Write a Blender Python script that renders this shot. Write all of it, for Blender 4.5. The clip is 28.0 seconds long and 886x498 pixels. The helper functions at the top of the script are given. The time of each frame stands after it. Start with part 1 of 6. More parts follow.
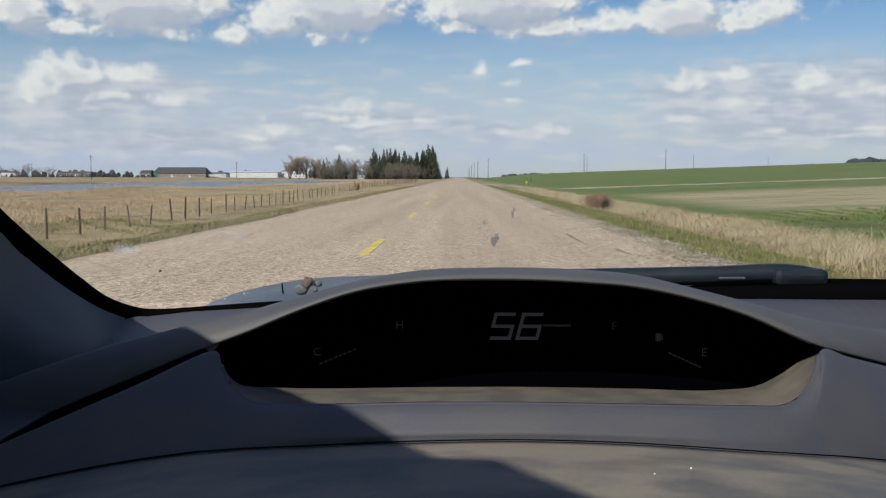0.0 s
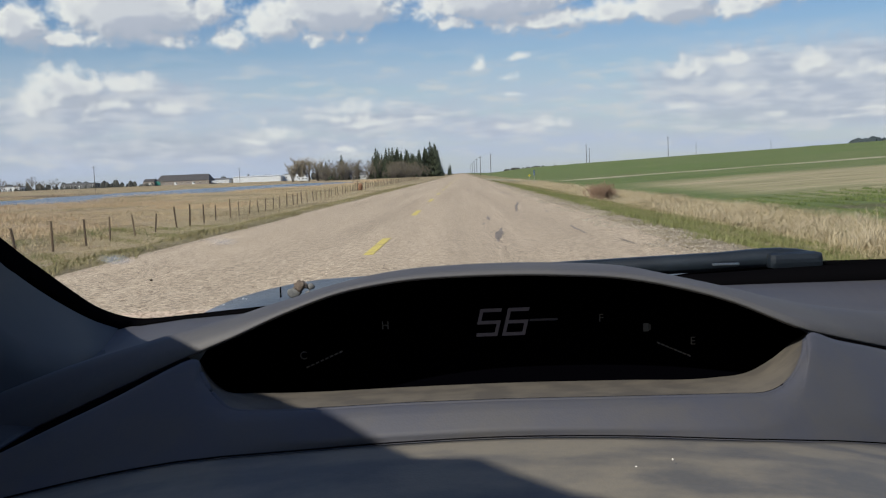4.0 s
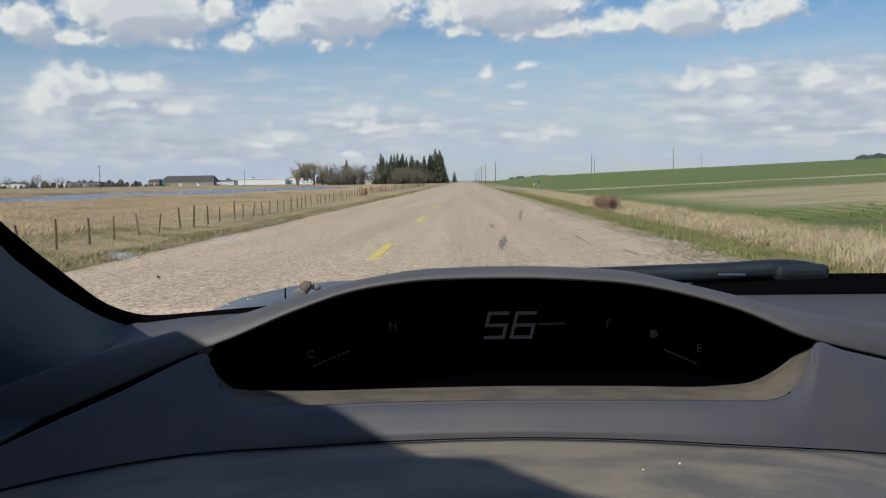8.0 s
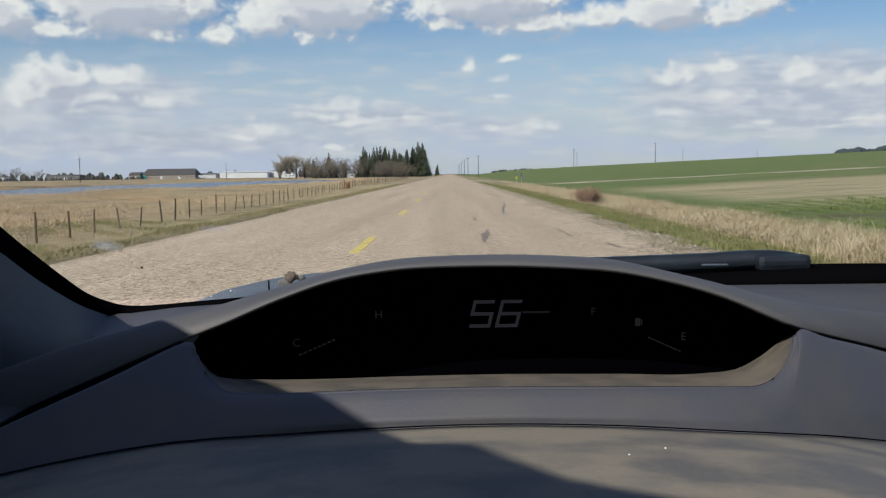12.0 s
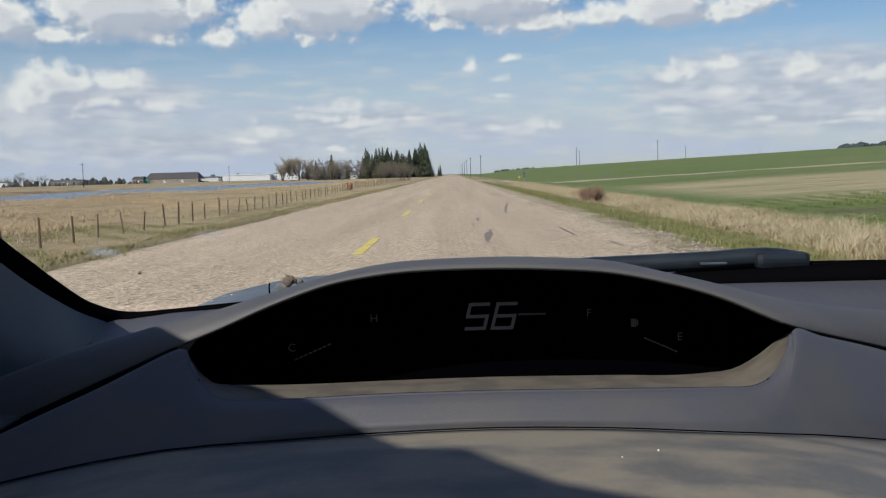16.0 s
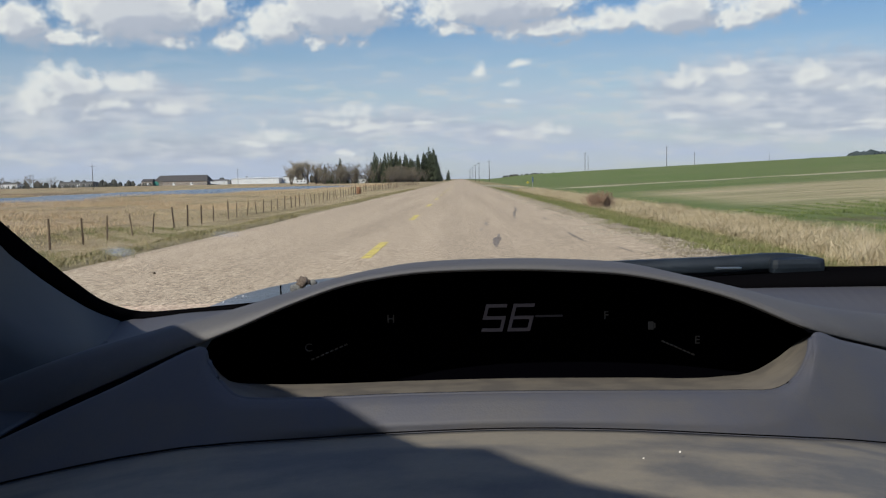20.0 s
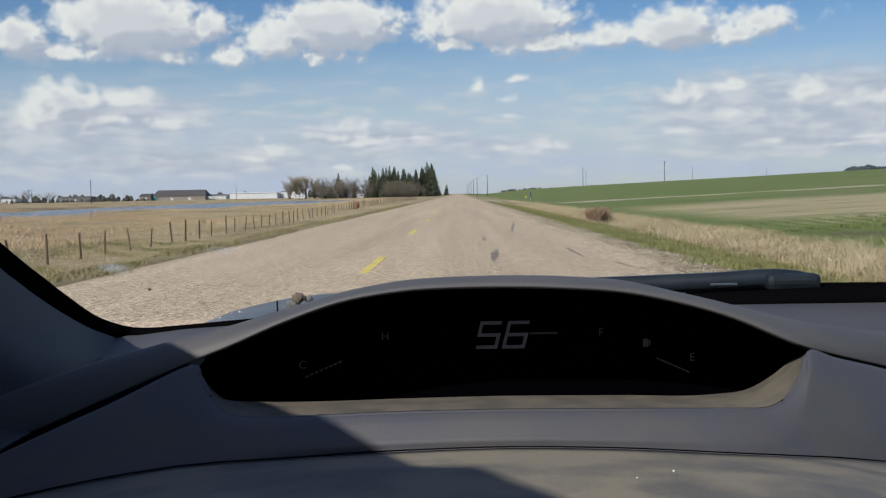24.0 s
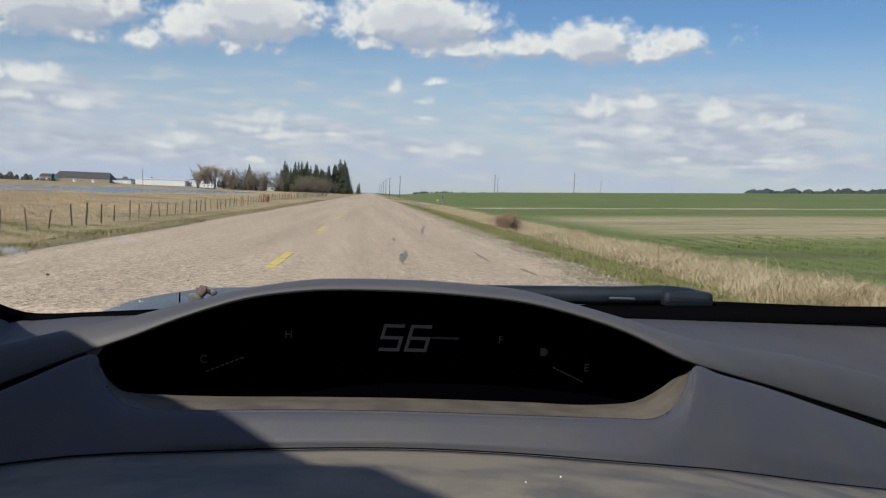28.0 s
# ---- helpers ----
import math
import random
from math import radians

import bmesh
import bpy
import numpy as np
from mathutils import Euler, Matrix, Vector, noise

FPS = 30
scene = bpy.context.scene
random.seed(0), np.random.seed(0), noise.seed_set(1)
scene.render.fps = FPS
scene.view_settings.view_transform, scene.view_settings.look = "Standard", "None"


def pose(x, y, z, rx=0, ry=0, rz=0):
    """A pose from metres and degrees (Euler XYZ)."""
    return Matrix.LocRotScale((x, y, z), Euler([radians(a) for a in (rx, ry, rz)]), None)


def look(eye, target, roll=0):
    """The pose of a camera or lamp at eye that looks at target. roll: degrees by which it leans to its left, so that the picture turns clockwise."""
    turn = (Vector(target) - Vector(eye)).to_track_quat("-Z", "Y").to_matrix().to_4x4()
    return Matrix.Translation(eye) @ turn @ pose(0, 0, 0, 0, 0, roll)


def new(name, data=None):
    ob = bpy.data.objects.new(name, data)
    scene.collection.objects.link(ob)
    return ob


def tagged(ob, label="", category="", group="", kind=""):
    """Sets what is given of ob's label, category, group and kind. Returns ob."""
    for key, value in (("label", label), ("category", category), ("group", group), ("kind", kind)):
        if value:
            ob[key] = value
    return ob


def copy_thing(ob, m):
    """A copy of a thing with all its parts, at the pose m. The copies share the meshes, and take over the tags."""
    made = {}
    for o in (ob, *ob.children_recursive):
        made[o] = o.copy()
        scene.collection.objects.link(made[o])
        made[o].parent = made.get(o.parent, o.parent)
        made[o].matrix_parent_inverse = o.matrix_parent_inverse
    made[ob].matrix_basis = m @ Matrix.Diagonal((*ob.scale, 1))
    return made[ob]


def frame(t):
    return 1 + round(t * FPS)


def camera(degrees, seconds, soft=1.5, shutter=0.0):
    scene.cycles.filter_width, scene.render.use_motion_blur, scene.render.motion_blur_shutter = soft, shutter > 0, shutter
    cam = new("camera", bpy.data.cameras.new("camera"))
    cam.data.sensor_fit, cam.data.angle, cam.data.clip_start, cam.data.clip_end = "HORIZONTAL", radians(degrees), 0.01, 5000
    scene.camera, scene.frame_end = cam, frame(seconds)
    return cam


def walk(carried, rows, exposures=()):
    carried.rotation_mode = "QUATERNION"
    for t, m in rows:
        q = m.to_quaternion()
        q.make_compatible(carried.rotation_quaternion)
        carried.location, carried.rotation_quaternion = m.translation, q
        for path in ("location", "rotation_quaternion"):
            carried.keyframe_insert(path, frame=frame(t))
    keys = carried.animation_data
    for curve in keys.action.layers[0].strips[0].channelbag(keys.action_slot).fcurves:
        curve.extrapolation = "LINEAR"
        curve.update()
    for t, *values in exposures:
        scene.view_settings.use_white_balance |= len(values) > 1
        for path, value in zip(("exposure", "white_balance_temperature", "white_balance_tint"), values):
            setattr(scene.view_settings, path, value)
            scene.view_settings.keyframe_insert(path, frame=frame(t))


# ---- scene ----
cam = camera(50.1, 28.0, 1.2)
# ---- camera: held just over the steering column; seconds, x, y, z, pitch, roll, yaw ----
PATH = [
    (0.0, -0.0169, -0.0027, 1.1049, -4.352, -0.101, 1.042),
    (0.5, -0.0135, -0.0012, 1.1048, -4.351, 0.170, 0.884),
    (1.0, -0.0100, -0.0020, 1.1030, -4.314, 0.601, 0.789),
    (1.5, -0.0033, -0.0004, 1.1028, -4.298, 1.279, 0.721),
    (2.0, -0.0023, 0.0015, 1.1018, -4.721, 1.210, 1.261),
    (2.5, 0.0013, 0.0009, 1.1024, -4.623, 1.788, 1.508),
    (3.0, 0.0032, 0.0034, 1.1026, -4.506, 2.376, 1.700),
    (3.5, 0.0000, 0.0022, 1.1055, -4.535, 2.153, 1.142),
    (5.5, 0.0012, 0.0020, 1.1027, -4.596, 2.624, 1.595),
    (6.0, 0.0016, 0.0011, 1.1028, -4.677, 2.755, 1.228),
    (6.5, 0.0017, 0.0018, 1.1026, -4.703, 2.668, 1.312),
    (7.0, -0.0041, -0.0021, 1.1032, -4.239, 1.299, 1.146),
    (7.5, -0.0042, 0.0016, 1.1012, -4.073, 1.007, 1.427),
    (8.0, -0.0046, -0.0006, 1.1017, -4.119, 0.918, 1.494),
    (8.5, -0.0013, 0.0003, 1.1007, -4.040, 1.303, 1.598),
    (9.0, -0.0003, 0.0005, 1.1007, -4.096, 1.567, 1.258),
    (9.5, -0.0011, 0.0011, 1.1004, -4.081, 1.722, 1.063),
    (10.0, -0.0048, 0.0001, 1.1012, -4.221, 1.420, 0.935),
    (10.5, -0.0062, 0.0004, 1.1015, -4.244, 1.313, 0.809),
    (11.0, -0.0081, 0.0006, 1.0995, -4.099, 0.864, 0.778),
    (11.5, -0.0075, -0.0022, 1.0970, -4.091, 0.603, 0.797),
    (12.0, -0.0068, -0.0014, 1.0983, -4.536, 0.861, 0.454),
    (12.5, -0.0023, -0.0012, 1.0991, -4.427, 1.036, 0.390),
    (14.5, -0.0034, 0.0026, 1.0985, -4.427, 1.436, 0.416),
    (15.0, -0.0029, 0.0002, 1.0991, -4.484, 1.312, 0.439),
    (15.5, -0.0024, -0.0003, 1.0990, -4.514, 1.320, 0.620),
    (16.0, -0.0000, -0.0000, 1.1000, -4.516, 1.600, 0.613),
    (16.5, -0.0020, 0.0003, 1.0994, -4.415, 1.612, 0.714),
    (17.0, -0.0051, 0.0004, 1.1002, -4.471, 1.394, 0.909),
    (17.5, -0.0063, -0.0014, 1.0997, -4.452, 1.430, 0.863),
    (18.0, -0.0062, -0.0014, 1.0992, -4.333, 1.508, 0.840),
    (18.5, -0.0066, 0.0003, 1.0994, -4.354, 1.523, 0.829),
    (19.0, -0.0103, -0.0006, 1.0972, -4.307, 1.188, 0.961),
    (19.5, -0.0079, 0.0023, 1.0974, -4.278, 1.059, 0.995),
    (20.0, -0.0072, -0.0003, 1.0975, -4.222, 1.170, 1.121),
    (20.5, -0.0055, 0.0005, 1.0996, -4.177, 1.374, 1.407),
    (22.5, -0.0052, 0.0005, 1.1015, -4.316, 1.181, 1.535),
    (23.0, -0.0073, -0.0008, 1.0973, -4.205, 0.966, 1.184),
    (23.5, -0.0086, 0.0001, 1.0993, -3.414, 0.681, 1.119),
    (24.0, -0.0045, 0.0003, 1.0991, -3.334, 1.160, 1.008),
    (24.5, -0.0006, 0.0004, 1.0984, -3.174, 1.933, 1.130),
    (25.0, -0.0002, 0.0019, 1.0969, -3.112, 2.120, 1.246),
    (25.5, -0.0003, 0.0026, 1.0981, -3.123, 2.066, 1.042),
    (26.0, -0.0023, -0.0008, 1.0968, -3.233, 1.893, 0.840),
    (26.5, -0.0023, 0.0007, 1.0986, -3.172, 1.633, 0.858),
    (27.0, -0.0084, -0.0027, 1.0987, -3.490, 0.956, 1.033),
    (27.5, -0.0042, -0.0100, 1.1019, -3.934, -1.705, -0.426),
    (28.0, -0.0037, -0.0111, 1.1023, -3.232, -2.284, -4.291),
]
walk(cam, [(t, pose(x, y, z, 90 + p, r, w)) for t, x, y, z, p, r, w in PATH])

# ---- light: afternoon sun from behind and to the left, broken cumulus ----
SUN_WAY = Vector((-0.364, -0.470, 0.494)).normalized()
sun = new("sun", bpy.data.lights.new("sun", "SUN"))
sun.data.energy, sun.data.angle, sun.data.color = 5.0, radians(0.53), (1.0, 0.935, 0.845)
sun.matrix_world = look(SUN_WAY * 300, (0, 0, 0))
scene.view_settings.exposure = 0.0

# sky: azimuth and elevation (in thousandths of a radian), half width and half height of the cumulus heaps
HIGH_HEAPS = [(-431, 156, 27, 23), (-331, 170, 75, 37), (-402, 143, 29, 12), (-364, 144, 45, 10), (-304, 147, 29, 13), (-258, 170, 30, 18),
              (-232, 143, 20, 13), (-189, 156, 36, 19), (-128, 172, 75, 30), (-138, 144, 36, 8), (39, 177, 89, 30), (-3, 155, 25, 11),
              (91, 153, 66, 15), (105, 139, 27, 5), (157, 156, 33, 14), (225, 159, 51, 25), (282, 153, 37, 15), (303, 161, 36, 15)]
WEST_HEAPS = [(-394, 97, 36, 20), (-420, 83, 18, 15), (-340, 97, 27, 12), (-367, 82, 36, 12), (-301, 76, 21, 8), (-368, 65, 18, 5),
              (-188, 48, 23, 10), (-216, 40, 18, 4), (-105, 71, 33, 9), (-123, 61, 38, 6), (-85, 55, 42, 7), (-44, 58, 27, 4), (-95, 41, 20, 4), (-119, 30, 18, 4)]
EAST_HEAPS = [(20, 112, 6, 7), (64, 117, 10, 4), (50, 98, 12, 5), (53, 81, 12, 4), (44, 46, 24, 5), (97, 47, 21, 7), (348, 95, 18, 14), (235, 96, 27, 10), (279, 102, 24, 7),
              (224, 59, 18, 5), (287, 74, 36, 5), (406, 86, 30, 9), (418, 66, 13, 5), (373, 79, 20, 5), (406, 47, 42, 4), (314, 47, 15, 4), (381, 41, 26, 4)]
CLOUDS = HIGH_HEAPS + WEST_HEAPS + EAST_HEAPS
# softer grey banks that carry them
BANKS = [(-399, 67, 72, 23), (-341, 81, 77, 24), (-88, 57, 89, 15), (47, 46, 54, 11), (282, 81, 95, 31), (366, 76, 101, 36), (340, 48, 119, 18), (-289, 35, 155, 14)]


def sky_density(banks, scattered):
    """A node group: from (azimuth, elevation) in thousandths of a radian to the thickness of cloud there."""
    g = bpy.data.node_groups.new("cloud_thickness", "ShaderNodeTree")
    g.interface.new_socket("place", in_out="INPUT", socket_type="NodeSocketVector")
    g.interface.new_socket("thickness", in_out="OUTPUT", socket_type="NodeSocketFloat")
    n, l = g.nodes, g.links
    gi, go = n.new("NodeGroupInput"), n.new("NodeGroupOutput")
    warp = n.new("ShaderNodeTexNoise")
    warp.inputs["Scale"].default_value, warp.inputs["Detail"].default_value = 0.028, 3.0
    sub = n.new("ShaderNodeVectorMath"); sub.operation = "MULTIPLY_ADD"
    sub.inputs[1].default_value, sub.inputs[2].default_value = (26, 12, 0), (-13, -6, 0)
    add = n.new("ShaderNodeVectorMath")
    l.new(gi.outputs[0], warp.inputs["Vector"]); l.new(warp.outputs["Color"], sub.inputs[0])
    l.new(gi.outputs[0], add.inputs[0]); l.new(sub.outputs[0], add.inputs[1])
    last = None
    for u, v, a, b in banks:
        m = n.new("ShaderNodeVectorMath"); m.operation = "MULTIPLY_ADD"
        m.inputs[1].default_value, m.inputs[2].default_value = (1 / a, 1 / b, 0), (-u / a, -v / b, 0)
        flip = n.new("ShaderNodeVectorMath"); flip.operation = "MULTIPLY"; flip.inputs[1].default_value = (-1, -1.25, 0)   # flatter bases than tops
        fold = n.new("ShaderNodeVectorMath"); fold.operation = "MAXIMUM"
        d = n.new("ShaderNodeVectorMath"); d.operation = "LENGTH"
        l.new(add.outputs[0], m.inputs[0]); l.new(m.outputs[0], flip.inputs[0])
        l.new(m.outputs[0], fold.inputs[0]); l.new(flip.outputs[0], fold.inputs[1]); l.new(fold.outputs[0], d.inputs[0])
        e = n.new("ShaderNodeMath"); e.operation = "MULTIPLY_ADD"; e.inputs[1].default_value, e.inputs[2].default_value = max(b, 9) / 9, -max(b, 9) / 9 + 0.55 * max(0, 1 - b / 13)
        l.new(d.outputs["Value"], e.inputs[0])
        if last is None:
            last = e.outputs[0]
        else:
            k = n.new("ShaderNodeMath"); k.operation = "MINIMUM"
            l.new(last, k.inputs[0]); l.new(e.outputs[0], k.inputs[1]); last = k.outputs[0]
    # the rest of the sky: scattered cumulus by noise alone
    far = n.new("ShaderNodeTexNoise")
    far.inputs["Scale"].default_value, far.inputs["Detail"].default_value, far.inputs["Roughness"].default_value = 0.006, 4.0, 0.55
    stretch = n.new("ShaderNodeVectorMath"); stretch.operation = "MULTIPLY"; stretch.inputs[1].default_value = (1, 1.45, 1)
    l.new(gi.outputs[0], stretch.inputs[0]); l.new(stretch.outputs[0], far.inputs["Vector"])
    fr = n.new("ShaderNodeMapRange"); fr.inputs[1].default_value, fr.inputs[2].default_value, fr.inputs[3].default_value, fr.inputs[4].default_value = 0.445, 0.69, 1.6, -1.2 if scattered else 1.6
    l.new(far.outputs[0], fr.inputs[0])
    gs = n.new("ShaderNodeSeparateXYZ"); l.new(gi.outputs[0], gs.inputs[0])
    up = n.new("ShaderNodeMapRange"); up.inputs[1].default_value, up.inputs[2].default_value, up.inputs[3].default_value, up.inputs[4].default_value = 120.0, 270.0, 2.5, 0.0
    l.new(gs.outputs[1], up.inputs[0])
    fa = n.new("ShaderNodeMath"); l.new(fr.outputs[0], fa.inputs[0]); l.new(up.outputs[0], fa.inputs[1])
    k = n.new("ShaderNodeMath"); k.operation = "MINIMUM"; l.new(last, k.inputs[0]); l.new(fa.outputs[0], k.inputs[1])
    puff = n.new("ShaderNodeTexNoise")
    puff.inputs["Scale"].default_value, puff.inputs["Detail"].default_value, puff.inputs["Roughness"].default_value = 0.042, 7.0, 0.56
    l.new(stretch.outputs[0], puff.inputs["Vector"])
    pm = n.new("ShaderNodeMath"); pm.operation = "MULTIPLY_ADD"; pm.inputs[1].default_value, pm.inputs[2].default_value = 2.7, -1.32
    l.new(puff.outputs[0], pm.inputs[0])
    heap = n.new("ShaderNodeTexVoronoi"); heap.feature = "SMOOTH_F1"   # rounded heads
    heap.inputs["Scale"].default_value, heap.inputs["Detail"].default_value, heap.inputs["Smoothness"].default_value = 0.075, 2.0, 0.35
    l.new(add.outputs[0], heap.inputs["Vector"])
    hm = n.new("ShaderNodeMath"); hm.operation = "MULTIPLY_ADD"; hm.inputs[1].default_value = -0.9
    l.new(heap.outputs["Distance"], hm.inputs[0]); l.new(pm.outputs[0], hm.inputs[2])
    lift = n.new("ShaderNodeMath"); lift.inputs[1].default_value = 1.05
    l.new(hm.outputs[0], lift.inputs[0]); pm = lift
    out = n.new("ShaderNodeMath"); out.operation = "SUBTRACT"
    l.new(pm.outputs[0], out.inputs[0]); l.new(k.outputs[0], out.inputs[1]); l.new(out.outputs[0], go.inputs[0])
    return g


world = bpy.data.worlds.new("sky")
scene.world = world
world.use_nodes = True
wn, wl = world.node_tree.nodes, world.node_tree.links
bg = wn["Background"]
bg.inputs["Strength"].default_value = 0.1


def wmath(op, a, b=None, c=None):
    m = wn.new("ShaderNodeMath"); m.operation = op
    for i, v in enumerate((a, b, c)):
        if v is not None:
            if isinstance(v, (int, float)):
                m.inputs[i].default_value = v
            else:
                wl.new(v, m.inputs[i])
    return m.outputs[0]


def wrange(v, a, b, c=0.0, d=1.0, smooth=True):
    m = wn.new("ShaderNodeMapRange"); m.interpolation_type = "SMOOTHSTEP" if smooth else "LINEAR"
    for i, q in ((1, a), (2, b), (3, c), (4, d)):
        m.inputs[i].default_value = q
    wl.new(v, m.inputs[0])
    return m.outputs[0]


def wmix(f, a, b):
    m = wn.new("ShaderNodeMix"); m.data_type = "RGBA"
    for i, v in ((0, f), (6, a), (7, b)):
        if isinstance(v, (tuple, float, int)):
            m.inputs[i].default_value = (*v, 1) if isinstance(v, tuple) else v
        else:
            wl.new(v, m.inputs[i])
    return m.outputs[2]


nish = wn.new("ShaderNodeTexSky")
nish.sky_type, nish.sun_disc = "NISHITA", False
nish.sun_elevation, nish.sun_rotation = math.asin(SUN_WAY.z), math.atan2(SUN_WAY.x, SUN_WAY.y)
nish.air_density, nish.dust_density, nish.ozone_density = 1.0, 0.5, 1.6
tc = wn.new("ShaderNodeTexCoord")
sep = wn.new("ShaderNodeSeparateXYZ"); wl.new(tc.outputs["Generated"], sep.inputs[0])
azi = wmath("MULTIPLY", wmath("ARCTAN2", sep.outputs[0], sep.outputs[1]), 1000.0)
ele = wmath("MULTIPLY", wmath("ARCSINE", sep.outputs[2]), 1000.0)
grp, grp_soft = sky_density(CLOUDS, True), sky_density(BANKS, False)


def thickness(dv, du=0.0, tree=None):
    c = wn.new("ShaderNodeCombineXYZ")
    wl.new(wmath("ADD", azi, du), c.inputs[0]); wl.new(wmath("ADD", ele, dv), c.inputs[1])
    q = wn.new("ShaderNodeGroup"); q.node_tree = tree or grp
    wl.new(c.outputs[0], q.inputs[0])
    return q.outputs[0]


here, above = thickness(0.0), thickness(12.0, -10.0)
cover = wmath("MULTIPLY", wrange(here, -0.45, 1.25), wrange(ele, 40.0, 140.0, 0.66, 0.98))
shade = wrange(wmath("SUBTRACT", here, above), -0.9, 0.75)
deep = wrange(here, 0.8, 2.6)
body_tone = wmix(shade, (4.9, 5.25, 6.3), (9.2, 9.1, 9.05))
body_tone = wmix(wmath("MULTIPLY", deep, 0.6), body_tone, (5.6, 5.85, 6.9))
# thin veil of high cloud, streaked along the horizon and thicker towards it
veil_at = wn.new("ShaderNodeCombineXYZ")
wl.new(wmath("MULTIPLY", azi, 0.004), veil_at.inputs[0]); wl.new(wmath("MULTIPLY", ele, 0.035), veil_at.inputs[1])
veil = wn.new("ShaderNodeTexNoise"); veil.inputs["Scale"].default_value, veil.inputs["Detail"].default_value = 1.0, 5.0
wl.new(veil_at.outputs[0], veil.inputs["Vector"])
low = wrange(ele, 190.0, 25.0, 0.06, 1.0)
veil_f = wmath("MULTIPLY", wrange(veil.outputs[0], 0.25, 0.62, 0.6, 1.0), low)
rich = wn.new("ShaderNodeHueSaturation")
rich.inputs["Saturation"].default_value, rich.inputs["Hue"].default_value = 1.4, 0.514
wl.new(nish.outputs[0], rich.inputs["Color"])
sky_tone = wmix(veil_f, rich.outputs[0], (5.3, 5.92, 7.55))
# faint far cloudlets low over the horizon
far_at = wn.new("ShaderNodeCombineXYZ")
wl.new(wmath("MULTIPLY", azi, 0.020), far_at.inputs[0]); wl.new(wmath("MULTIPLY", ele, 0.075), far_at.inputs[1])
tufts = wn.new("ShaderNodeTexNoise"); tufts.inputs["Scale"].default_value, tufts.inputs["Detail"].default_value, tufts.inputs["Roughness"].default_value = 1.0, 7.0, 0.62
wl.new(far_at.outputs[0], tufts.inputs["Vector"])
tuft_f = wmath("MULTIPLY", wmath("MULTIPLY", wrange(tufts.outputs[0], 0.47, 0.68), wrange(ele, 8.0, 26.0)), wrange(ele, 150.0, 75.0, 0.0, 0.75))
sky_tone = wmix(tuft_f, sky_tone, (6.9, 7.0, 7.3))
soft = thickness(0.0, 0.0, grp_soft)
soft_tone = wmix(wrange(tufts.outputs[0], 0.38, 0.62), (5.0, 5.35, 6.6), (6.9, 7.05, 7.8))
sky_tone = wmix(wrange(soft, -1.3, 1.3, 0.0, 0.78), sky_tone, soft_tone)
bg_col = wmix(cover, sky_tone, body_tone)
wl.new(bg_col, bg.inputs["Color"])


# ---- materials ----
def material(name, rough=0.8, metal=0.0, spec=0.5):
    m = bpy.data.materials.new(name)
    m.use_nodes = True
    b = m.node_tree.nodes["Principled BSDF"]
    b.inputs["Roughness"].default_value, b.inputs["Metallic"].default_value = rough, metal
    b.inputs["Specular IOR Level"].default_value = spec
    return m, m.node_tree.nodes, m.node_tree.links, b


